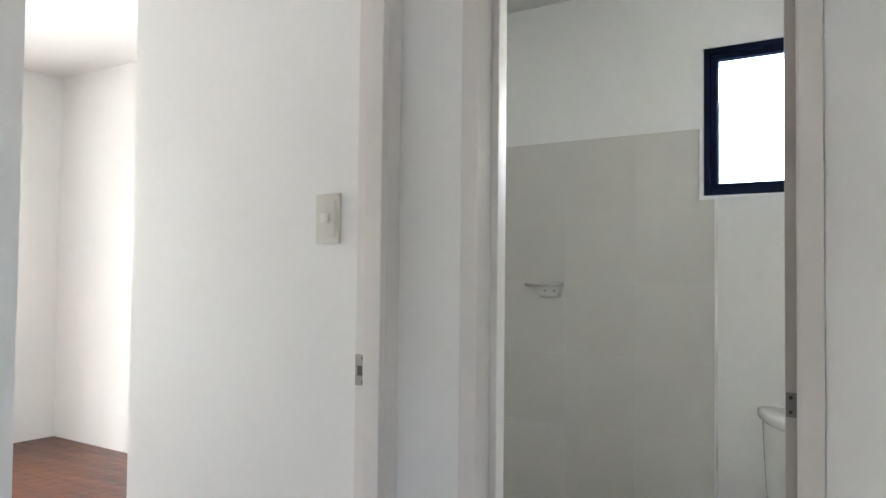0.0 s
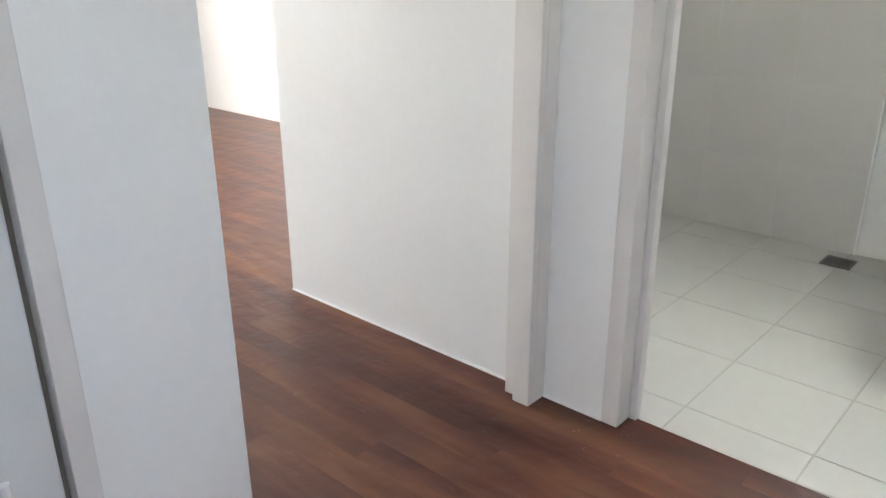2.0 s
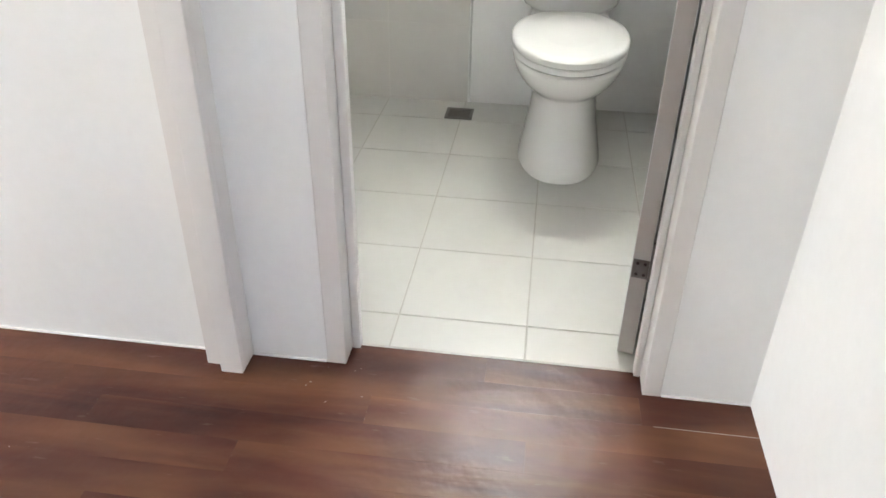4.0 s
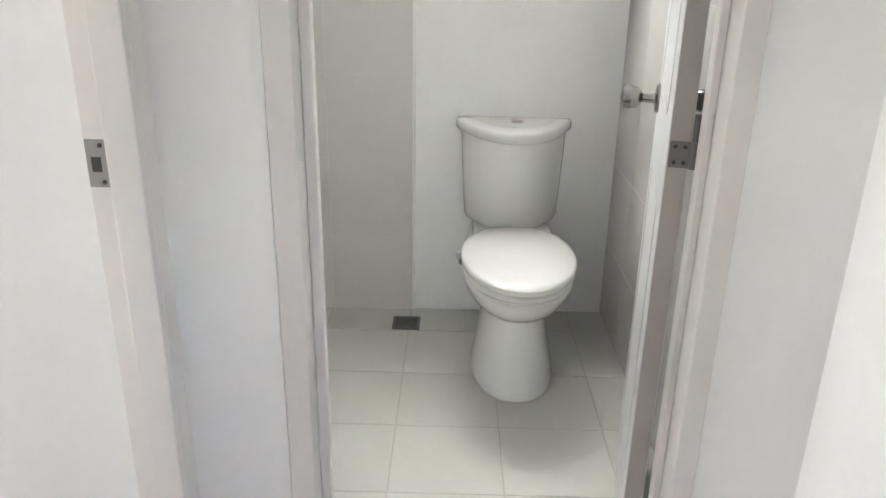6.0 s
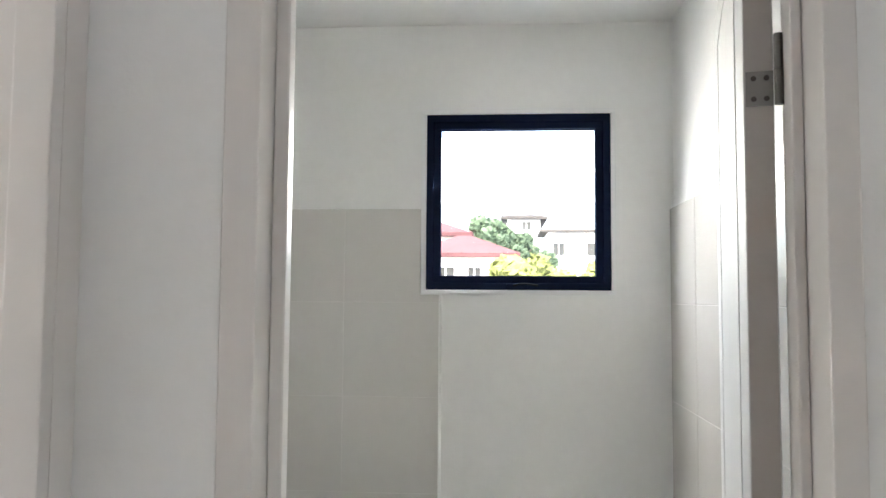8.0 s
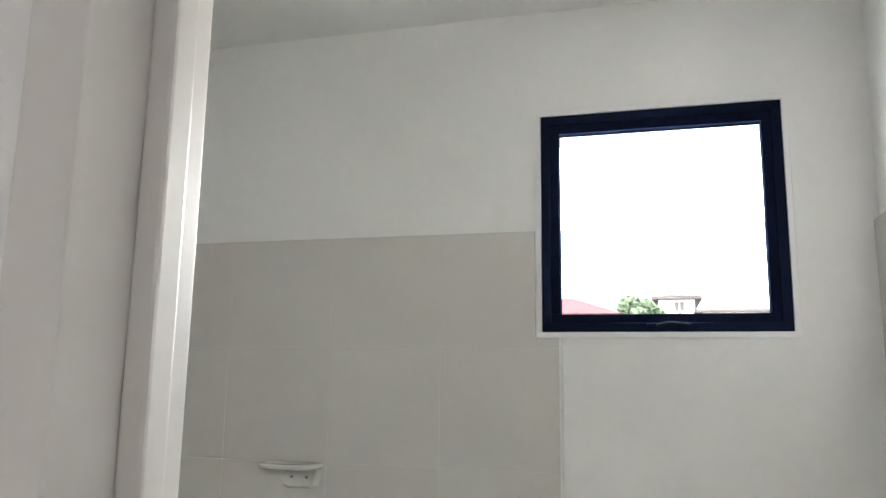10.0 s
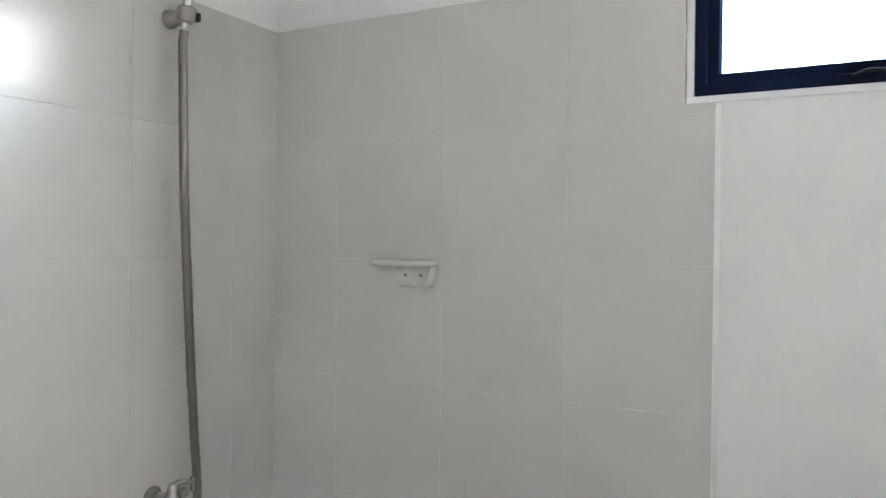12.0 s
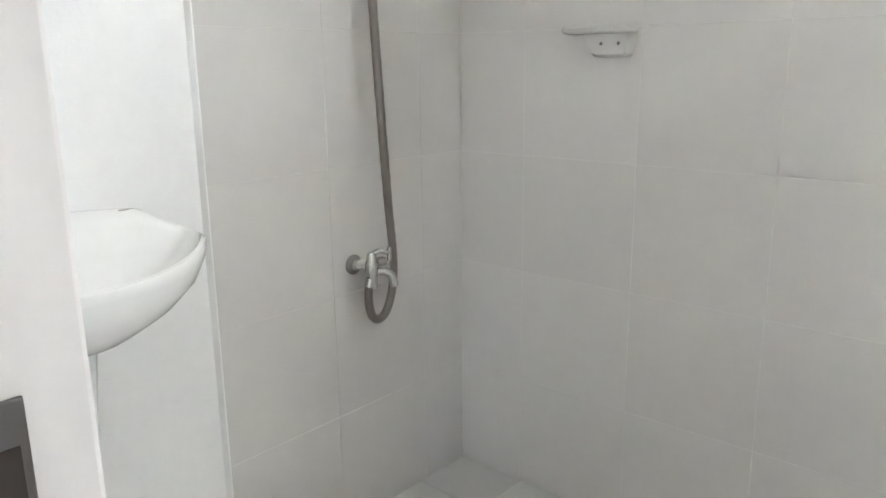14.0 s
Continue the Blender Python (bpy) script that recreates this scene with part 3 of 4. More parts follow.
part("flange", turned([(0, 0.024), (0.003, 0.024), (0.006, 0.014)], (0.252, BATH_N, 0.225), (0, -1, 0)), CHROME, valve)
part("body", tube([(0.252, BATH_N - 0.004, 0.225), (0.252, BATH_N - 0.055, 0.225)], 0.009, 12), CHROME, valve)
part("knob", turned([(0, 0.008), (0.004, 0.014), (0.018, 0.014), (0.020, 0.010)], (0.252, BATH_N - 0.052, 0.225), (0, -1, 0)), DARK_STEEL, valve)
part("supply_hose", tube(spline([(0.252, BATH_N - 0.04, 0.23), (0.262, BATH_N - 0.024, 0.29), (0.278, BATH_N - 0.024, 0.35), (0.290, BATH_N - 0.035, 0.393)], 6), 0.0036, 8), BRIGHT_STEEL, valve)

# ---------------------------------------------------------------- floor drain
drain = thing("floor_drain", "square tarnished steel floor drain grate", "floor drain")
part("frame", boxes(((0.000, 1.381, 0.0005), (0.100, 1.391, 0.005)), ((0.000, 1.471, 0.0005), (0.100, 1.481, 0.005)), ((0.000, 1.391, 0.0005), (0.010, 1.471, 0.005)), ((0.090, 1.391, 0.0005), (0.100, 1.471, 0.005))), DARK_STEEL, drain)
part("well", boxes(((0.010, 1.391, 0.0003), (0.090, 1.471, 0.0012))), RUBBER, drain, "dark drain well")
for k in range(6):
    part("bar", boxes(((0.010, 1.396 + k * 0.0135, 0.0012), (0.090, 1.402 + k * 0.0135, 0.0045))), DARK_STEEL, drain)

# ---------------------------------------------------------------- wash basin
BY, BZ = 0.415, -0.025


def d_ring(half, reach, z, back=0.0, n=44, drop=0.0):
    """A D-shaped ring against the west wall: half its width, its reach into the room, its distance off the wall."""
    x0 = BATH_W + 0.002 + back
    out = []
    for k in range(n):
        a = 2 * math.pi * k / n
        c, s = math.cos(a), math.sin(a)
        if c >= 0:
            x, y = x0 + (reach - back) * (0.30 + 0.70 * c), BY + half * s * (1 - 0.02 * c)
        else:
            x, y = x0 + (reach - back) * 0.30 * (1 + c) ** 0.55, BY + half * (abs(s) ** 0.35) * (1 if s > 0 else -1)
        out.append((x, y, z + BZ + drop * max(0.0, 1 - (x - BATH_W) / reach) * min(1.0, max(0.0, (0.290 - abs(y - BY)) / 0.065))))
    return out


basin = thing("wash_basin", "white ceramic pedestal wash basin fixed to the wall", "wash basin")
part("bowl", loft([d_ring(0.075, 0.20, 0.728), d_ring(0.115, 0.245, 0.734), d_ring(0.175, 0.292, 0.752), d_ring(0.225, 0.327, 0.780), d_ring(0.258, 0.346, 0.810), d_ring(0.272, 0.354, 0.838),
                   d_ring(0.278, 0.357, 0.846, drop=0.048), d_ring(0.276, 0.355, 0.854, drop=0.048), d_ring(0.268, 0.347, 0.855, 0.010, drop=0.048), d_ring(0.258, 0.338, 0.845, 0.048, drop=0.036), d_ring(0.236, 0.318, 0.812, 0.066, drop=0.026),
                   d_ring(0.180, 0.275, 0.774, 0.095, drop=0.006), d_ring(0.09, 0.225, 0.755, 0.130), d_ring(0.03, 0.190, 0.751, 0.150)]), CERAMIC, basin, "", 50)
part("pedestal", loft([[(BATH_W + 0.105 + r * math.cos(a) * 0.95, BY + r * math.sin(a), z if z < 0.01 else z + BZ) for a in (2 * math.pi * k / 28 for k in range(28))]
                       for z, r in ((0.001, 0.098), (0.02, 0.096), (0.10, 0.082), (0.30, 0.074), (0.50, 0.076), (0.63, 0.086), (0.737, 0.097))]), CERAMIC, basin, "", 50)
part("drain", turned([(0, 0.022), (0.002, 0.022), (0.003, 0.014)], (BATH_W + 0.170, BY, 0.7515 + BZ), (0, 0, 1)), CHROME, basin)
part("overflow_hole", turned([(-0.004, 0.0095), (0.002, 0.0095), (0.0025, 0.001)], (-0.982, 0.500, 0.816), (0.9, 0.25, 0.35)), RUBBER, basin, "dark overflow hole")
part("fixing_slot", boxes(((-1.011, 0.606, 0.8710), (-1.007, 0.632, 0.8728)), bevel=0.0006), STEEL, basin, "small dark fixing slot")

# ---------------------------------------------------------------- shower
W = BATH_W + PROUD                     # face of the west tiles


def shower():
    s = thing("hand_shower", "chrome hand shower with square face hanging in its wall bracket", "shower")
    br = part("bracket", turned([(0, 0.022), (0.006, 0.022), (0.012, 0.018), (0.036, 0.016), (0.042, 0.012)], (W, 1.194, 1.712), (1, 0, 0)), STEEL, s, "chrome wall bracket")
    cup = Vector((W + 0.055, 1.192, 1.715))
    up = Vector((0.14, 0.02, 1.0)).normalized()
    part("cup", tube([cup - up * 0.019, cup - up * 0.015, cup + up * 0.013, cup + up * 0.017], [0.016, 0.0195, 0.021, 0.018], 20), STEEL, br)
    part("grip_clip", boxes(((W + 0.060, 1.205, 1.702), (W + 0.074, 1.217, 1.722)), bevel=0.003), RUBBER, br)
    base = cup - up * 0.03
    part("handle", tube([base, base + up * 0.03, base + up * 0.09, base + up * 0.140, base + up * 0.158, base + up * 0.178], [0.010, 0.0112, 0.0118, 0.0130, 0.0165, 0.023], 18), CHROME, s, "worn chrome handle")
    centre = base + up * 0.222 - Vector((0.004, 0.006, 0))
    face = Vector((0.62, -0.50, -0.36)).normalized()
    side = face.cross(up).normalized()
    vert = side.cross(face).normalized()

    def rounded(scale, off):
        out = []
        for k in range(32):
            a = 2 * math.pi * k / 32
            c, d = math.cos(a), math.sin(a)
            q = (abs(c) ** 3.2 + abs(d) ** 3.2) ** (-1 / 3.2)
            out.append(centre + side * (0.045 * q * c * scale) + vert * (0.049 * q * d * scale) + face * off)
        return out
    part("head", loft([rounded(0.5, -0.030), rounded(0.8, -0.022), rounded(0.97, -0.006), rounded(1.0, 0.004), rounded(0.96, 0.010)]), STEEL, s, "rounded square shower head", 50)
    spray = part("spray_face", loft([rounded(0.90, 0.0102), rounded(0.86, 0.0118)]), NOZZLE, s, "grey nozzle face")
    bm = bmesh.new()
    for r, n in ((0.004, 1), (0.013, 7), (0.023, 13), (0.032, 19)):
        for k in range(n):
            a = 2 * math.pi * k / n
            p = centre + side * r * math.cos(a) + vert * r * 1.12 * math.sin(a) + face * 0.0118
            tube([p, p + face * 0.0018], [0.0024, 0.0018], 6, bm)
    part("nozzle", bm, DARK_STEEL, spray)
    foot = base - up * 0.004
    line = spline([foot, foot - up * 0.03, (W + 0.046, 1.192, 1.62), (W + 0.046, 1.200, 1.33), (W + 0.046, 1.218, 1.02), (W + 0.044, 1.236, 0.80), (W + 0.042, 1.250, 0.66), (W + 0.042, 1.243, 0.585),
                   (W + 0.042, 1.222, 0.537), (W + 0.042, 1.196, 0.523), (W + 0.044, 1.172, 0.540), (W + 0.046, 1.162, 0.580), (W + 0.048, 1.163, 0.618)], 10)
    radii = [0.0098 + 0.0008 * (k % 2) for k in range(len(line))]
    part("hose", tube(line, radii, 12), HOSE, s, "flexible grey metal shower hose")
    return s


shower()

tap = thing("shower_tap", "chrome two-way wall tap with small lever handles", "tap")
part("flange", turned([(0, 0.024), (0.003, 0.024), (0.008, 0.018), (0.012, 0.013)], (W, 1.160, 0.657), (1, 0, 0)), DARK_STEEL, tap, "round tarnished wall flange")
part("inlet", turned([(0.008, 0.011), (0.03, 0.011), (0.031, 0.0145), (0.042, 0.0145), (0.043, 0.011)], (W, 1.163, 0.657), (1, 0.35, 0)), CHROME, tap)
b0 = Vector((W + 0.050, 1.172, 0.651))
body = part("body", turned([(-0.045, 0.009), (-0.040, 0.0125), (-0.012, 0.0125), (-0.006, 0.0155), (0.014, 0.0155), (0.020, 0.0115), (0.034, 0.0115), (0.040, 0.008)], b0, (0, 0, 1)), CHROME, tap)
part("spout", tube(spline([b0 + Vector((0.0, 0.004, -0.008)), b0 + Vector((0.018, 0.020, -0.006)), b0 + Vector((0.030, 0.033, -0.017)), b0 + Vector((0.034, 0.039, -0.042))], 6), 0.0095, 12), CHROME, tap)
part("lever", tube(spline([b0 + Vector((0, 0, 0.036)), b0 + Vector((0.010, 0.018, 0.042)), b0 + Vector((0.016, 0.040, 0.034))], 5), [0.006] * 10 + [0.0045], 10), CHROME, tap)
part("lever_end", tube([b0 + Vector((0.016, 0.040, 0.016)), b0 + Vector((0.016, 0.042, 0.048))], 0.0052, 10), CHROME, tap)
part("bonnet", turned([(0.0, 0.012), (0.016, 0.012), (0.022, 0.009)], b0 + Vector((0.004, 0.012, 0.014)), (0.4, 1, 0.1)), STEEL, tap)
part("hose_nut", turned([(0, 0.0125), (0.02, 0.0125), (0.021, 0.009)], (W + 0.048, 1.1635, 0.610), (0, 0.3, 1)), CHROME, tap)

stub = thing("pipe_stub", "capped chrome water pipe stub in the wall", "pipe")
part("pipe", turned([(0, 0.006), (0.010, 0.006), (0.011, 0.0085), (0.020, 0.0085), (0.022, 0.005)], (BATH_W, 1.157, 1.957), (1, 0.1, -0.1), 14), DARK_STEEL, stub)
part("plug", turned([(0, 0.0065), (0.007, 0.0065), (0.008, 0.003)], (BATH_W + 0.021, 1.159, 1.955), (1, 0, 0), 6), DARK_STEEL, stub)

cover = thing("cover_plate", "blank bronze-grey electrical cover plate on the wall", "cover plate")
part("plate", boxes(((BATH_W + 0.0005, 1.338, 2.030), (BATH_W + 0.013, 1.482, 2.101)), bevel=0.003), PLATE, cover)

# ---------------------------------------------------------------- soap dish
soap = thing("soap_dish", "small white ceramic wall soap dish with two drain holes", "soap dish")
SX0, SX1, SY = -0.705, -0.545, BATH_N - PROUD


def shelf_ring(inset, reach, z, back=0.001):
    pts = []
    for k in range(24):
        a = math.pi * k / 23
        pts.append((SX0 + inset + (SX1 - SX0 - 2 * inset) * (0.5 - 0.5 * math.cos(a)), SY - back - reach * (abs(math.sin(a)) ** 0.38), z))
    return pts


SOAP = material("soap_dish_ceramic", (0.66, 0.65, 0.62), 0.12, grain=0.01, stain=0.03, bump=0.0)
part("tray", loft([shelf_ring(0.008, 0.076, 1.166), shelf_ring(0.001, 0.086, 1.170), shelf_ring(0.0, 0.088, 1.177), shelf_ring(0.003, 0.083, 1.181, 0.002), shelf_ring(0.010, 0.070, 1.1795, 0.007), shelf_ring(0.018, 0.054, 1.1755, 0.012)]), SOAP, soap, "", 50)


def bracket_ring(out, reach):
    w = 0.0 if reach < 0.01 else 0.006
    return [(SX0 + 0.032 + w, SY - reach, 1.166), (SX1 - 0.003 - w, SY - reach, 1.166), (SX1 - 0.012 - w, SY - reach, 1.124 + out), (SX1 - 0.020 - w, SY - reach, 1.117 + out), (SX0 + 0.062 + w, SY - reach, 1.117 + out), (SX0 + 0.054 + w, SY - reach, 1.122 + out)]


part("bracket", loft([bracket_ring(0.0, 0.001), bracket_ring(0.0, 0.018), bracket_ring(0.006, 0.024)]), SOAP, soap, "", 30)
for x in (-0.622, -0.580):
    part("screw_hole", turned([(0, 0.0038), (0.001, 0.0038), (0.0015, 0.001)], (x, SY - 0.0242, 1.146), (0, -1, 0), 12), DARK_STEEL, soap, "dark screw hole")

# ---------------------------------------------------------------- outdoors, below and beyond the window
EARTH = material("dry_ground", (0.37, 0.37, 0.36), 0.9, grain=0.2, grain_size=1.5, stain=0.3, stain_size=0.05, bump=0.3, bump_size=3)
# red greyed so that the glare's paleness lies in the roof colour
ROOF_RED = material("greyed_red_roof", (0.054, 0.027, 0.028), 0.95, spec=0.05, grain=0.1, grain_size=8, stain=0.15, stain_size=0.8, per_piece=0.08)
ROOF_GREY = material("grey_brown_roof", (0.045, 0.042, 0.040), 0.95, spec=0.05, grain=0.1, grain_size=8, stain=0.15, stain_size=0.8, per_piece=0.08)
HOUSE = material("cream_house_wall", (0.48, 0.44, 0.38), 0.7, grain=0.05, grain_size=4, stain=0.12, stain_size=0.6)
HOUSE_WHITE = material("white_house_wall", (0.52, 0.52, 0.51), 0.7, grain=0.05, grain_size=4, stain=0.12, stain_size=0.6)
HOUSE_GLASS = material("dark_house_glass", (0.018, 0.020, 0.022), 0.1, grain=0.1)
# green greyed for the same glare
LEAF = material("green_leaves", (0.040, 0.058, 0.036), 0.9, spec=0.1, grain=0.3, grain_size=3, stain=0.2, stain_size=1.2)
LEAF_YELLOW = material("yellow_green_leaves", (0.090, 0.100, 0.034), 0.9, spec=0.1, grain=0.3, grain_size=3, stain=0.2, stain_size=1.2)
BARK = material("grey_bark", (0.14, 0.11, 0.08), 0.9, grain=0.2, grain_size=12, bump=0.5, bump_size=20)

GZ = -3.2
bm = bmesh.new()
bmesh.ops.create_grid(bm, x_segments=2, y_segments=2, size=2500, matrix=Matrix.Translation((0, 0, GZ)))
structure("ground", bm, EARTH, "dry open ground far below the window", "ground")


def hip_roof(x0, x1, y0, y1, z, rise, over=0.5):
    """A hipped roof with a fascia, over the walls' rectangle."""
    x0, x1, y0, y1 = x0 - over, x1 + over, y0 - over, y1 + over
    d = min(x1 - x0, y1 - y0) / 2 - 0.3
    low = [(x0, y0), (x1, y0), (x1, y1), (x0, y1)]
    top = [(x0 + d, y0 + d), (x1 - d, y0 + d), (x1 - d, y1 - d), (x0 + d, y1 - d)]
    return loft([[(x, y, z) for x, y in low], [(x, y, z + 0.18) for x, y in low], [(x, y, z + rise) for x, y in top]])


def house(label, x0, x1, y0, y1, top, rise, wall, roof, windows):
    h = thing("house", label, "house")
    part("wall", boxes(((x0, y0, GZ), (x1, y1, top)), bevel=0.02), wall, h)
    r = part("roof", hip_roof(x0, x1, y0, y1, top, rise), roof, h)
    for k in range(9):
        f = k / 8
        w = part("batten", tube([(x0 - 0.5 + 0.1 + (x1 - x0 + 0.8) * f, y0 - 0.52, top + 0.17), (x0 - 0.5 + 0.1 + (x1 - x0 + 0.8) * f, y0 - 0.40, top + 0.24)], 0.03, 6), roof, r)
    for wx, wz, ww, wh in windows:
        w = part("window", boxes(((wx, y0 - 0.06, wz), (wx + ww, y0 - 0.01, wz + wh))), HOUSE_WHITE, h)
        n = 2
        for k in range(n):
            a = wx + 0.06 + (ww - 0.06) / n * k
            part("pane", boxes(((a, y0 - 0.075, wz + 0.06), (a + (ww - 0.06) / n - 0.06, y0 - 0.062, wz + wh - 0.06))), HOUSE_GLASS, w)
    return h


house("cream house with a dull red hipped roof", -3.5, 0.72, 34.0, 38.2, 3.40, 1.15, HOUSE, ROOF_RED, [(-2.6, 1.7, 0.9, 1.3), (-1.2, 1.7, 0.7, 1.3)])
house("white house with a flat grey-brown roof", 0.9, 3.3, 55.0, 62.0, 7.35, 0.50, HOUSE_WHITE, ROOF_GREY, [(1.9, 6.5, 0.75, 0.7), (2.5, 4.0, 0.7, 1.2)])
house("lower white house wing with a grey roof", 3.5, 8.0, 50.0, 54.0, 5.95, 0.35, HOUSE_WHITE, ROOF_GREY, [(3.8, 4.35, 0.85, 0.95), (6.0, 4.35, 1.2, 0.95)])
house("pale house with a tall dull red hipped roof", -6.5, -1.6, 40.0, 45.0, 4.85, 1.25, HOUSE, ROOF_RED, [(-4.4, 2.6, 1.4, 1.1), (-2.6, 2.6, 0.8, 1.1)])


def tree(label, x, y, top, radius, leaf, count, size, seed):
    rng = random.Random(seed)
    t = thing("tree", label, "tree")
    cz = top - radius
    trunk = spline([(x, y, GZ), (x + 0.1, y, (GZ + cz) / 2), (x, y + 0.1, cz)], 5)
    bm = tube(trunk, [0.16 - 0.09 * k / (len(trunk) - 1) for k in range(len(trunk))], 9)
    for k in range(7):
        a, s = k * 2.4, rng.uniform(0.4, 0.8)
        b = Vector((x, y, cz - radius * 0.5 + k * radius * 0.12))
        e = b + Vector((math.cos(a) * radius * s, math.sin(a) * radius * s, radius * rng.uniform(0.3, 0.7)))
        tube([b, (b + e) / 2 + Vector((0, 0, -0.08)), e], [0.055, 0.035, 0.012], 6, bm)
    part("trunk", bm, BARK, t)
    verts, faces = [], []
    lumps = [(rng.gauss(0, 0.5), rng.gauss(0, 0.5), rng.gauss(0, 0.4), rng.uniform(0.25, 0.55)) for _ in range(16)]
    for _ in range(count):
        lx, ly, lz, lr = rng.choice(lumps)
        v = Vector((rng.gauss(0, 1), rng.gauss(0, 1), rng.gauss(0, 1))).normalized() * lr * rng.uniform(0.5, 1.05)
        c = Vector((x, y, cz)) + (Vector((lx, ly, lz)) + v) * radius
        u = Vector((rng.gauss(0, 1), rng.gauss(0, 1), rng.gauss(0, 0.6))).normalized()
        w = u.orthogonal().normalized()
        s, i = size * rng.uniform(0.6, 1.3), len(verts)
        verts += [c - u * s, c + w * s * 0.45, c + u * s, c - w * s * 0.45]
        faces.append((i, i + 1, i + 2, i + 3))
    for lx, ly, lz, lr in lumps:
        ball = bmesh.new()
        bmesh.ops.create_icosphere(ball, subdivisions=3, radius=1.0)
        i = len(verts)
        for v in ball.verts:
            q = v.co * (1 + 0.35 * noise.noise(v.co * 2.3 + Vector((lx, ly, lz)) * 9))
            verts.append(Vector((x, y, cz)) + (Vector((lx, ly, lz)) + q * lr * 0.97) * radius)
        faces += [tuple(i + v.index for v in f.verts) for f in ball.faces]
        ball.free()
    me = bpy.data.meshes.new("crown")
    me.from_pydata(verts, [], faces)
    me.materials.append(leaf)
    crown = new("crown", me)
    crown.parent = t
    return t


tree("dense green tree between the houses", -0.65, 46.0, 6.35, 1.35, LEAF, 9000, 0.22, 3)
tree("dense green tree between the houses", 0.50, 46.4, 6.05, 1.35, LEAF, 9000, 0.22, 4)
tree("dense green tree beside the white house", 1.60, 46.8, 5.40, 1.3, LEAF, 9000, 0.22, 5)
tree("small yellow-green tree near the window", 0.72, 15.0, 2.46, 0.62, LEAF_YELLOW, 5000, 0.11, 8)
tree("small yellow-green tree near the window", 1.55, 16.0, 2.25, 0.6, LEAF_YELLOW, 4000, 0.11, 9)
tree("low yellow-green shrub near the window", 2.15, 16.2, 2.12, 0.5, LEAF_YELLOW, 3500, 0.10, 10)

# ---------------------------------------------------------------- pieces: wall tiles, floor tiles, planks
_tile_meshes = {}


def piece_mesh(kind, dx, dy, dz, chamfer, mat):
    """A slab with a chamfered upper rim, its foot at z = 0, from the origin outwards; alike pieces share it."""
    key = (kind, round(dx, 3), round(dy, 3))
    if key not in _tile_meshes:
        c = min(chamfer, dx / 3, dy / 3)
        v = [(0, 0, 0), (dx, 0, 0), (dx, dy, 0), (0, dy, 0), (0, 0, dz - c), (dx, 0, dz - c), (dx, dy, dz - c), (0, dy, dz - c),
             (c, c, dz), (dx - c, c, dz), (dx - c, dy - c, dz), (c, dy - c, dz)]
        f = [(4, 5, 9, 8), (5, 6, 10, 9), (6, 7, 11, 10), (7, 4, 8, 11), (8, 9, 10, 11), (0, 1, 5, 4), (1, 2, 6, 5), (2, 3, 7, 6), (3, 0, 4, 7)]
        me = bpy.data.meshes.new(kind)
        me.from_pydata(v, [], f)
        me.materials.append(mat)
        me.update()
        _tile_meshes[key] = me
    return _tile_meshes[key]


def lay(kind, mesh, m, parent):
    ob = new(kind, mesh)
    ob.parent = parent
    ob.matrix_world = m
    return ob


rng = random.Random(11)
J = 0.0016


def spans(start, end, joints):
    edges = [start] + [j for j in joints if start < j < end] + [end]
    return [(a, b) for a, b in zip(edges, edges[1:]) if b - a > 0.015]


rows = [0.0, 0.2953, 0.5906, 0.8860, 1.1813, 1.4766, TILE_TOP]


def tile_wall(name, label, base, u_spans, to_world, hole=None):
    """Tiles on a wall. to_world(u, z, depth) gives the pose of a tile whose corner lies at u, z on the wall."""
    panel = structure(name, base, GROUT, label, "wall tiles")
    for z0, z1 in zip(rows, rows[1:]):
        for u0, u1 in u_spans:
            for a, b, c, d in ([(u0, u1, z0, z1)] if not hole or u1 <= hole[0] or z1 <= hole[1] else
                               [(u0, hole[0], z0, z1), (hole[0], u1, z0, hole[1])]):
                if b - a < 0.01 or d - c < 0.01:
                    continue
                mesh = piece_mesh("wall_tile", b - a - J, d - c - J, 0.0085, 0.0007, WALL_TILE)
                tip = pose(0, 0, 0, rng.uniform(-0.03, 0.03), rng.uniform(-0.03, 0.03), 0)
                lay("wall_tile", mesh, to_world(a + J / 2, c + J / 2) @ tip, panel)
    return panel


# north tiles: u runs west to east, facing -y
E_X = 0.067
tile_wall("wall_tiles_north", "glossy beige square wall tiles behind the shower",
          boxes(((BATH_W, BATH_N - 0.0117, 0), (WIN[0] - 0.006, BATH_N - 0.001, TILE_TOP)), ((WIN[0] - 0.006, BATH_N - 0.0117, 0), (E_X, BATH_N - 0.001, WIN[2] - 0.006))),
          spans(BATH_W + PROUD, E_X, [E_X - 3 * 0.302, E_X - 2 * 0.302, E_X - 0.302]),
          lambda u, z: Matrix.Translation((u, BATH_N - 0.004, z)) @ Matrix(((1, 0, 0, 0), (0, 0, -1, 0), (0, 1, 0, 0), (0, 0, 0, 1))),
          hole=(WIN[0] - 0.006, WIN[2] - 0.006))
# west tiles: u runs south to north, facing +x
tile_wall("wall_tiles_west", "glossy beige square wall tiles under the shower",
          boxes(((BATH_W + 0.001, 0.797, 0), (BATH_W + 0.0117, BATH_N - PROUD, TILE_TOP))),
          spans(0.797, BATH_N - PROUD, [1.097, 1.397]),
          lambda u, z: Matrix.Translation((BATH_W + 0.004, u, z)) @ Matrix(((0, 0, 1, 0), (1, 0, 0, 0), (0, 1, 0, 0), (0, 0, 0, 1))))
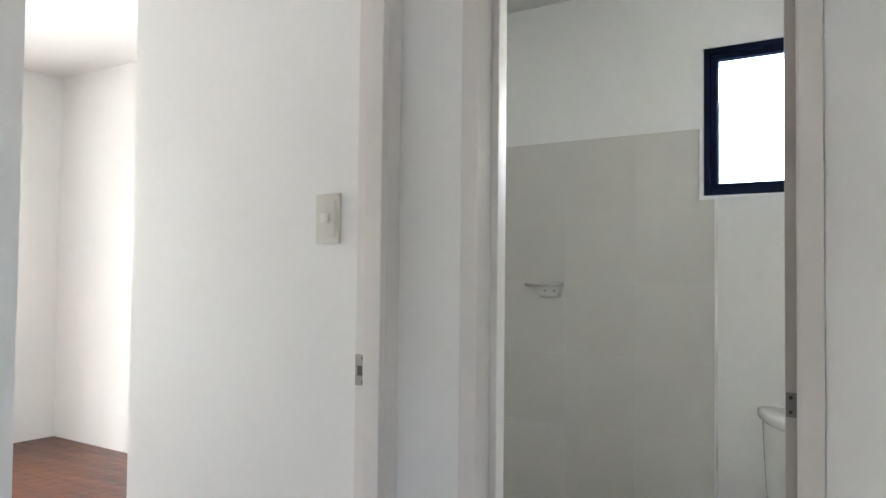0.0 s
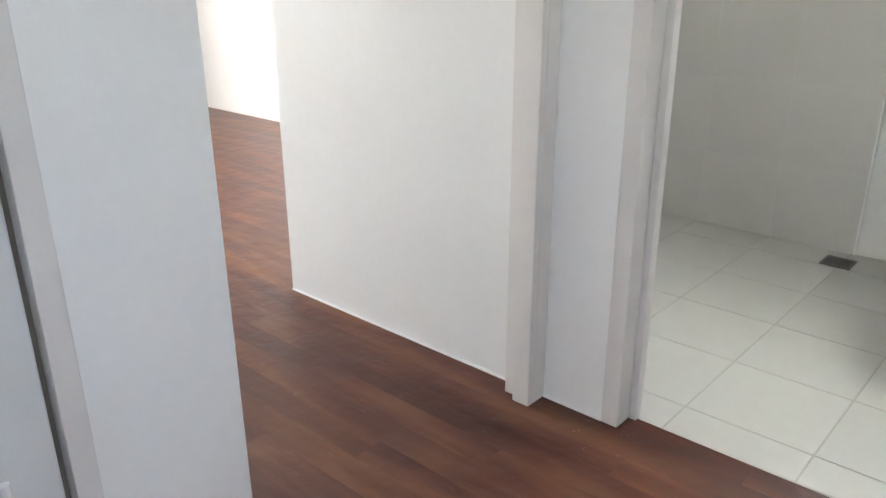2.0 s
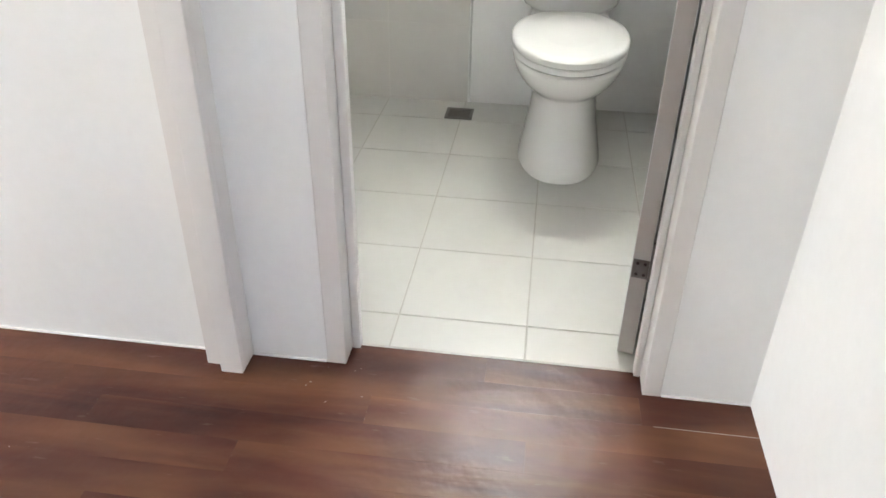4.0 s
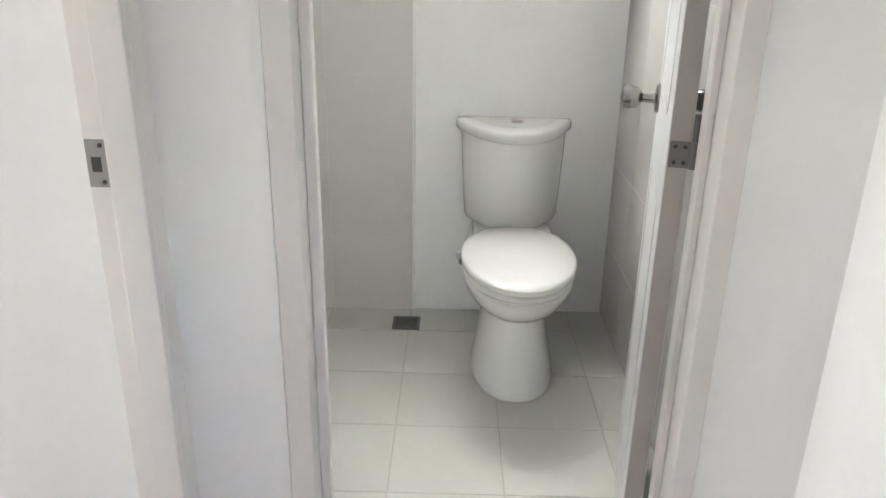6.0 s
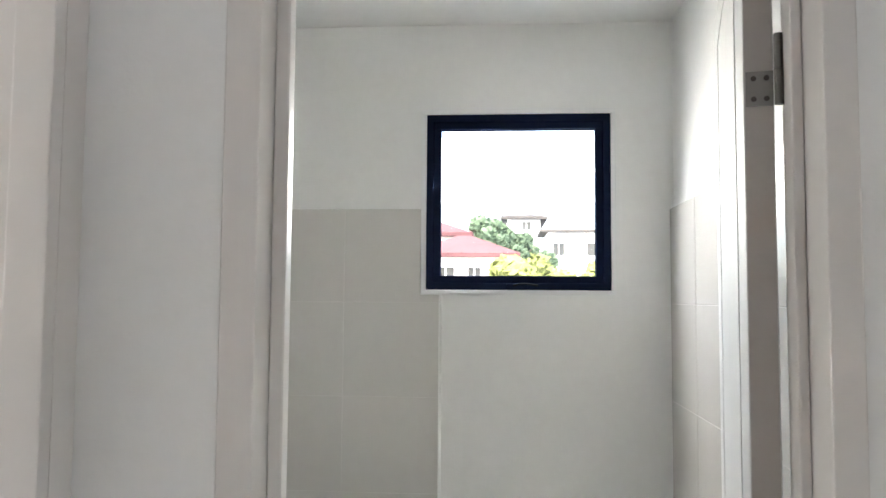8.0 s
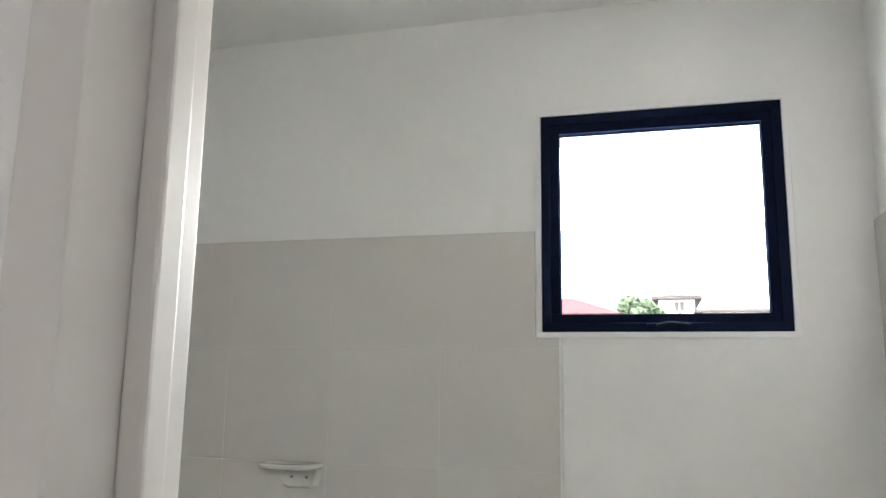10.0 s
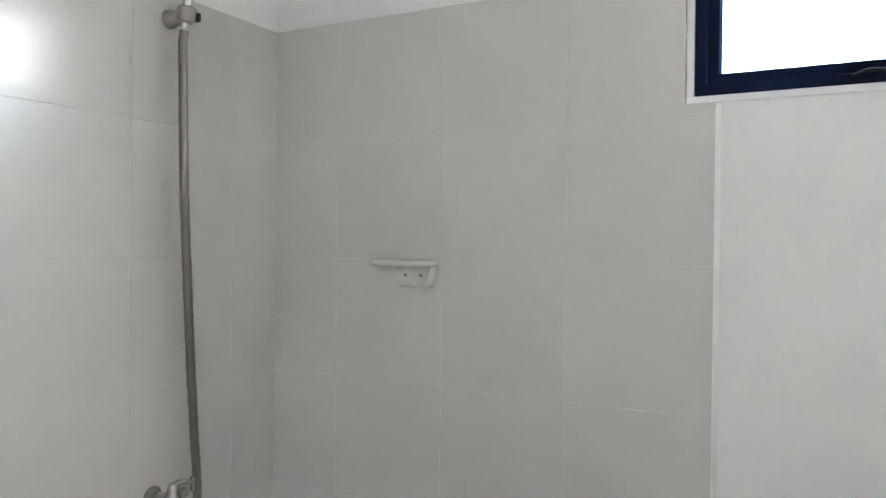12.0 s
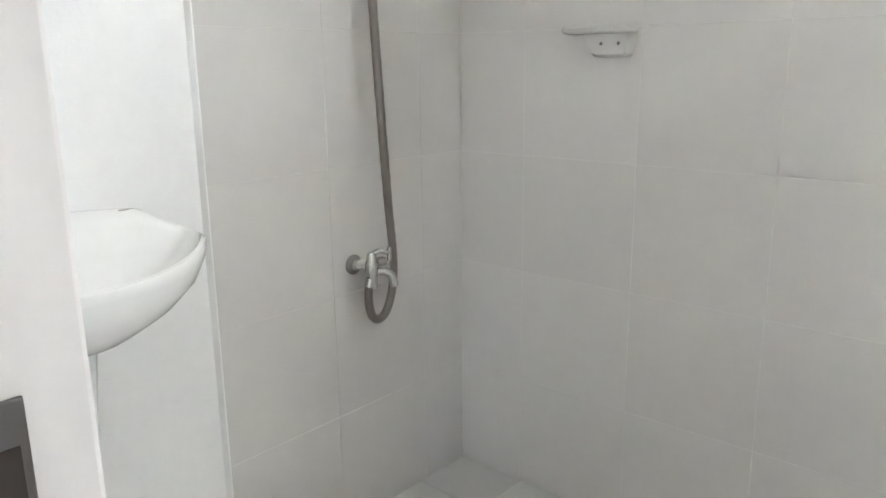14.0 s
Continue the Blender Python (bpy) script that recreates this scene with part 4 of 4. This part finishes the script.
# east tiles: u runs north to south, facing -x
tile_wall("wall_tiles_east", "glossy beige square wall tiles beside the toilet",
          boxes(((BATH_E - 0.0117, 0.14, 0), (BATH_E - 0.001, BATH_N, TILE_TOP))),
          spans(-BATH_N, -0.14, [-1.266, -0.966, -0.666, -0.366]),
          lambda u, z: Matrix.Translation((BATH_E - 0.004, -u, z)) @ Matrix(((0, 0, -1, 0), (-1, 0, 0, 0), (0, 1, 0, 0), (0, 0, 0, 1))))
fillet = [(E_X - 0.001, BATH_N - 0.0121), (E_X + 0.002, BATH_N - 0.0115), (E_X + 0.008, BATH_N - 0.0004), (E_X - 0.001, BATH_N - 0.0004)]
structure("trim_north", loft([[(x, y, z) for x, y in fillet] for z in (0.0, WIN[2] - 0.006)]), PAINT, "painted fillet along the tiles' edge", "trim")
fillet = [(BATH_W + 0.0121, 0.798), (BATH_W + 0.0115, 0.795), (BATH_W + 0.0004, 0.788), (BATH_W + 0.0004, 0.798)]
structure("trim_west", loft([[(x, y, z) for x, y in fillet] for z in (0.0, TILE_TOP)]), PAINT, "painted fillet along the tiles' edge", "trim")

# floor tiles
for a, b in spans(BATH_W + 0.002, BATH_E - 0.002, [0.060 + 0.299 * k for k in range(-4, 4)]):
    for c, d in spans(0.068, BATH_N - 0.002, [0.188 + 0.297 * k for k in range(0, 6)]):
        mesh = piece_mesh("floor_tile", b - a - 0.004, d - c - 0.004, 0.006, 0.0008, FLOOR_TILE)
        lay("floor_tile", mesh, pose(a + 0.002, c + 0.002, -0.006 + rng.uniform(-0.0003, 0.0003)), bath_floor)

# planks: narrow strips along x, shifted course by course
PW, PL = 0.078, 0.86
for k in range(-26, 21):
    lo, hi = 0.064 + PW * k, 0.064 + PW * (k + 1)
    west, east = (BED_W, HALL_E) if hi < 0.07 else (BED_W, CORNER)
    if lo > BED_N or (hi < -1.1):
        west = -0.31
    if lo > BED_N:
        continue
    if hi < -0.62:
        east = 1.4
    cuts = [east]
    x = east - ((k * 0.37) % 1.0) * PL
    while x > west:
        if cuts[-1] - x > 0.06:
            cuts.append(x)
        x -= PL * rng.choice((1.0, 1.0, 0.75))
    cuts.append(west)
    for b, a in zip(cuts, cuts[1:]):
        if b - a > 0.004:
            lay("plank", piece_mesh("plank", b - a - 0.0001, hi - lo - 0.0001, 0.004, 0.00003, WOOD), pose(a, lo, -0.004), wood_floor)
structure("threshold", boxes(((-0.019, 0.0645, -0.004), (0.604, 0.0675, 0.0008))), GROUT, "thin pale joint at the bathroom doorway", "trim")

# white caulk along the foot of the painted walls, and paint specks on the planks
for x0, x1 in ((CORNER, -0.3135), (-0.226, -0.0625), (0.6425, HALL_E)):
    structure("trim_caulk", boxes(((x0, -0.005, 0.0), (x1, -0.0004, 0.0045)), bevel=0.0012), SILICONE, "thin white caulk bead along the wall's foot", "trim")
structure("trim_joint", boxes(((0.62, -0.0928, -0.001), (HALL_E, -0.0914, 0.0006))), SPECK, "pale worn plank joint beside the wall", "trim")
bm = bmesh.new()
for k in range(10):
    cx, cy, r = rng.uniform(-0.24, 0.06), rng.uniform(-0.13, -0.01), rng.uniform(0.0006, 0.0018)
    if k > 6:
        cx, cy = rng.uniform(-1.1, 0.5), rng.uniform(-0.5, -0.02)
    bmesh.ops.create_circle(bm, cap_ends=True, segments=8, radius=r, matrix=Matrix.Translation((cx, cy, 0.0006)) @ Matrix.Rotation(rng.uniform(0, 3), 4, "Z") @ Matrix.Diagonal((rng.uniform(1, 2.6), 0.7, 1, 1)))
tagged(link("paint_specks", bm, SPECK), "small white paint specks on the wood floor", "paint specks", "", "stuff")
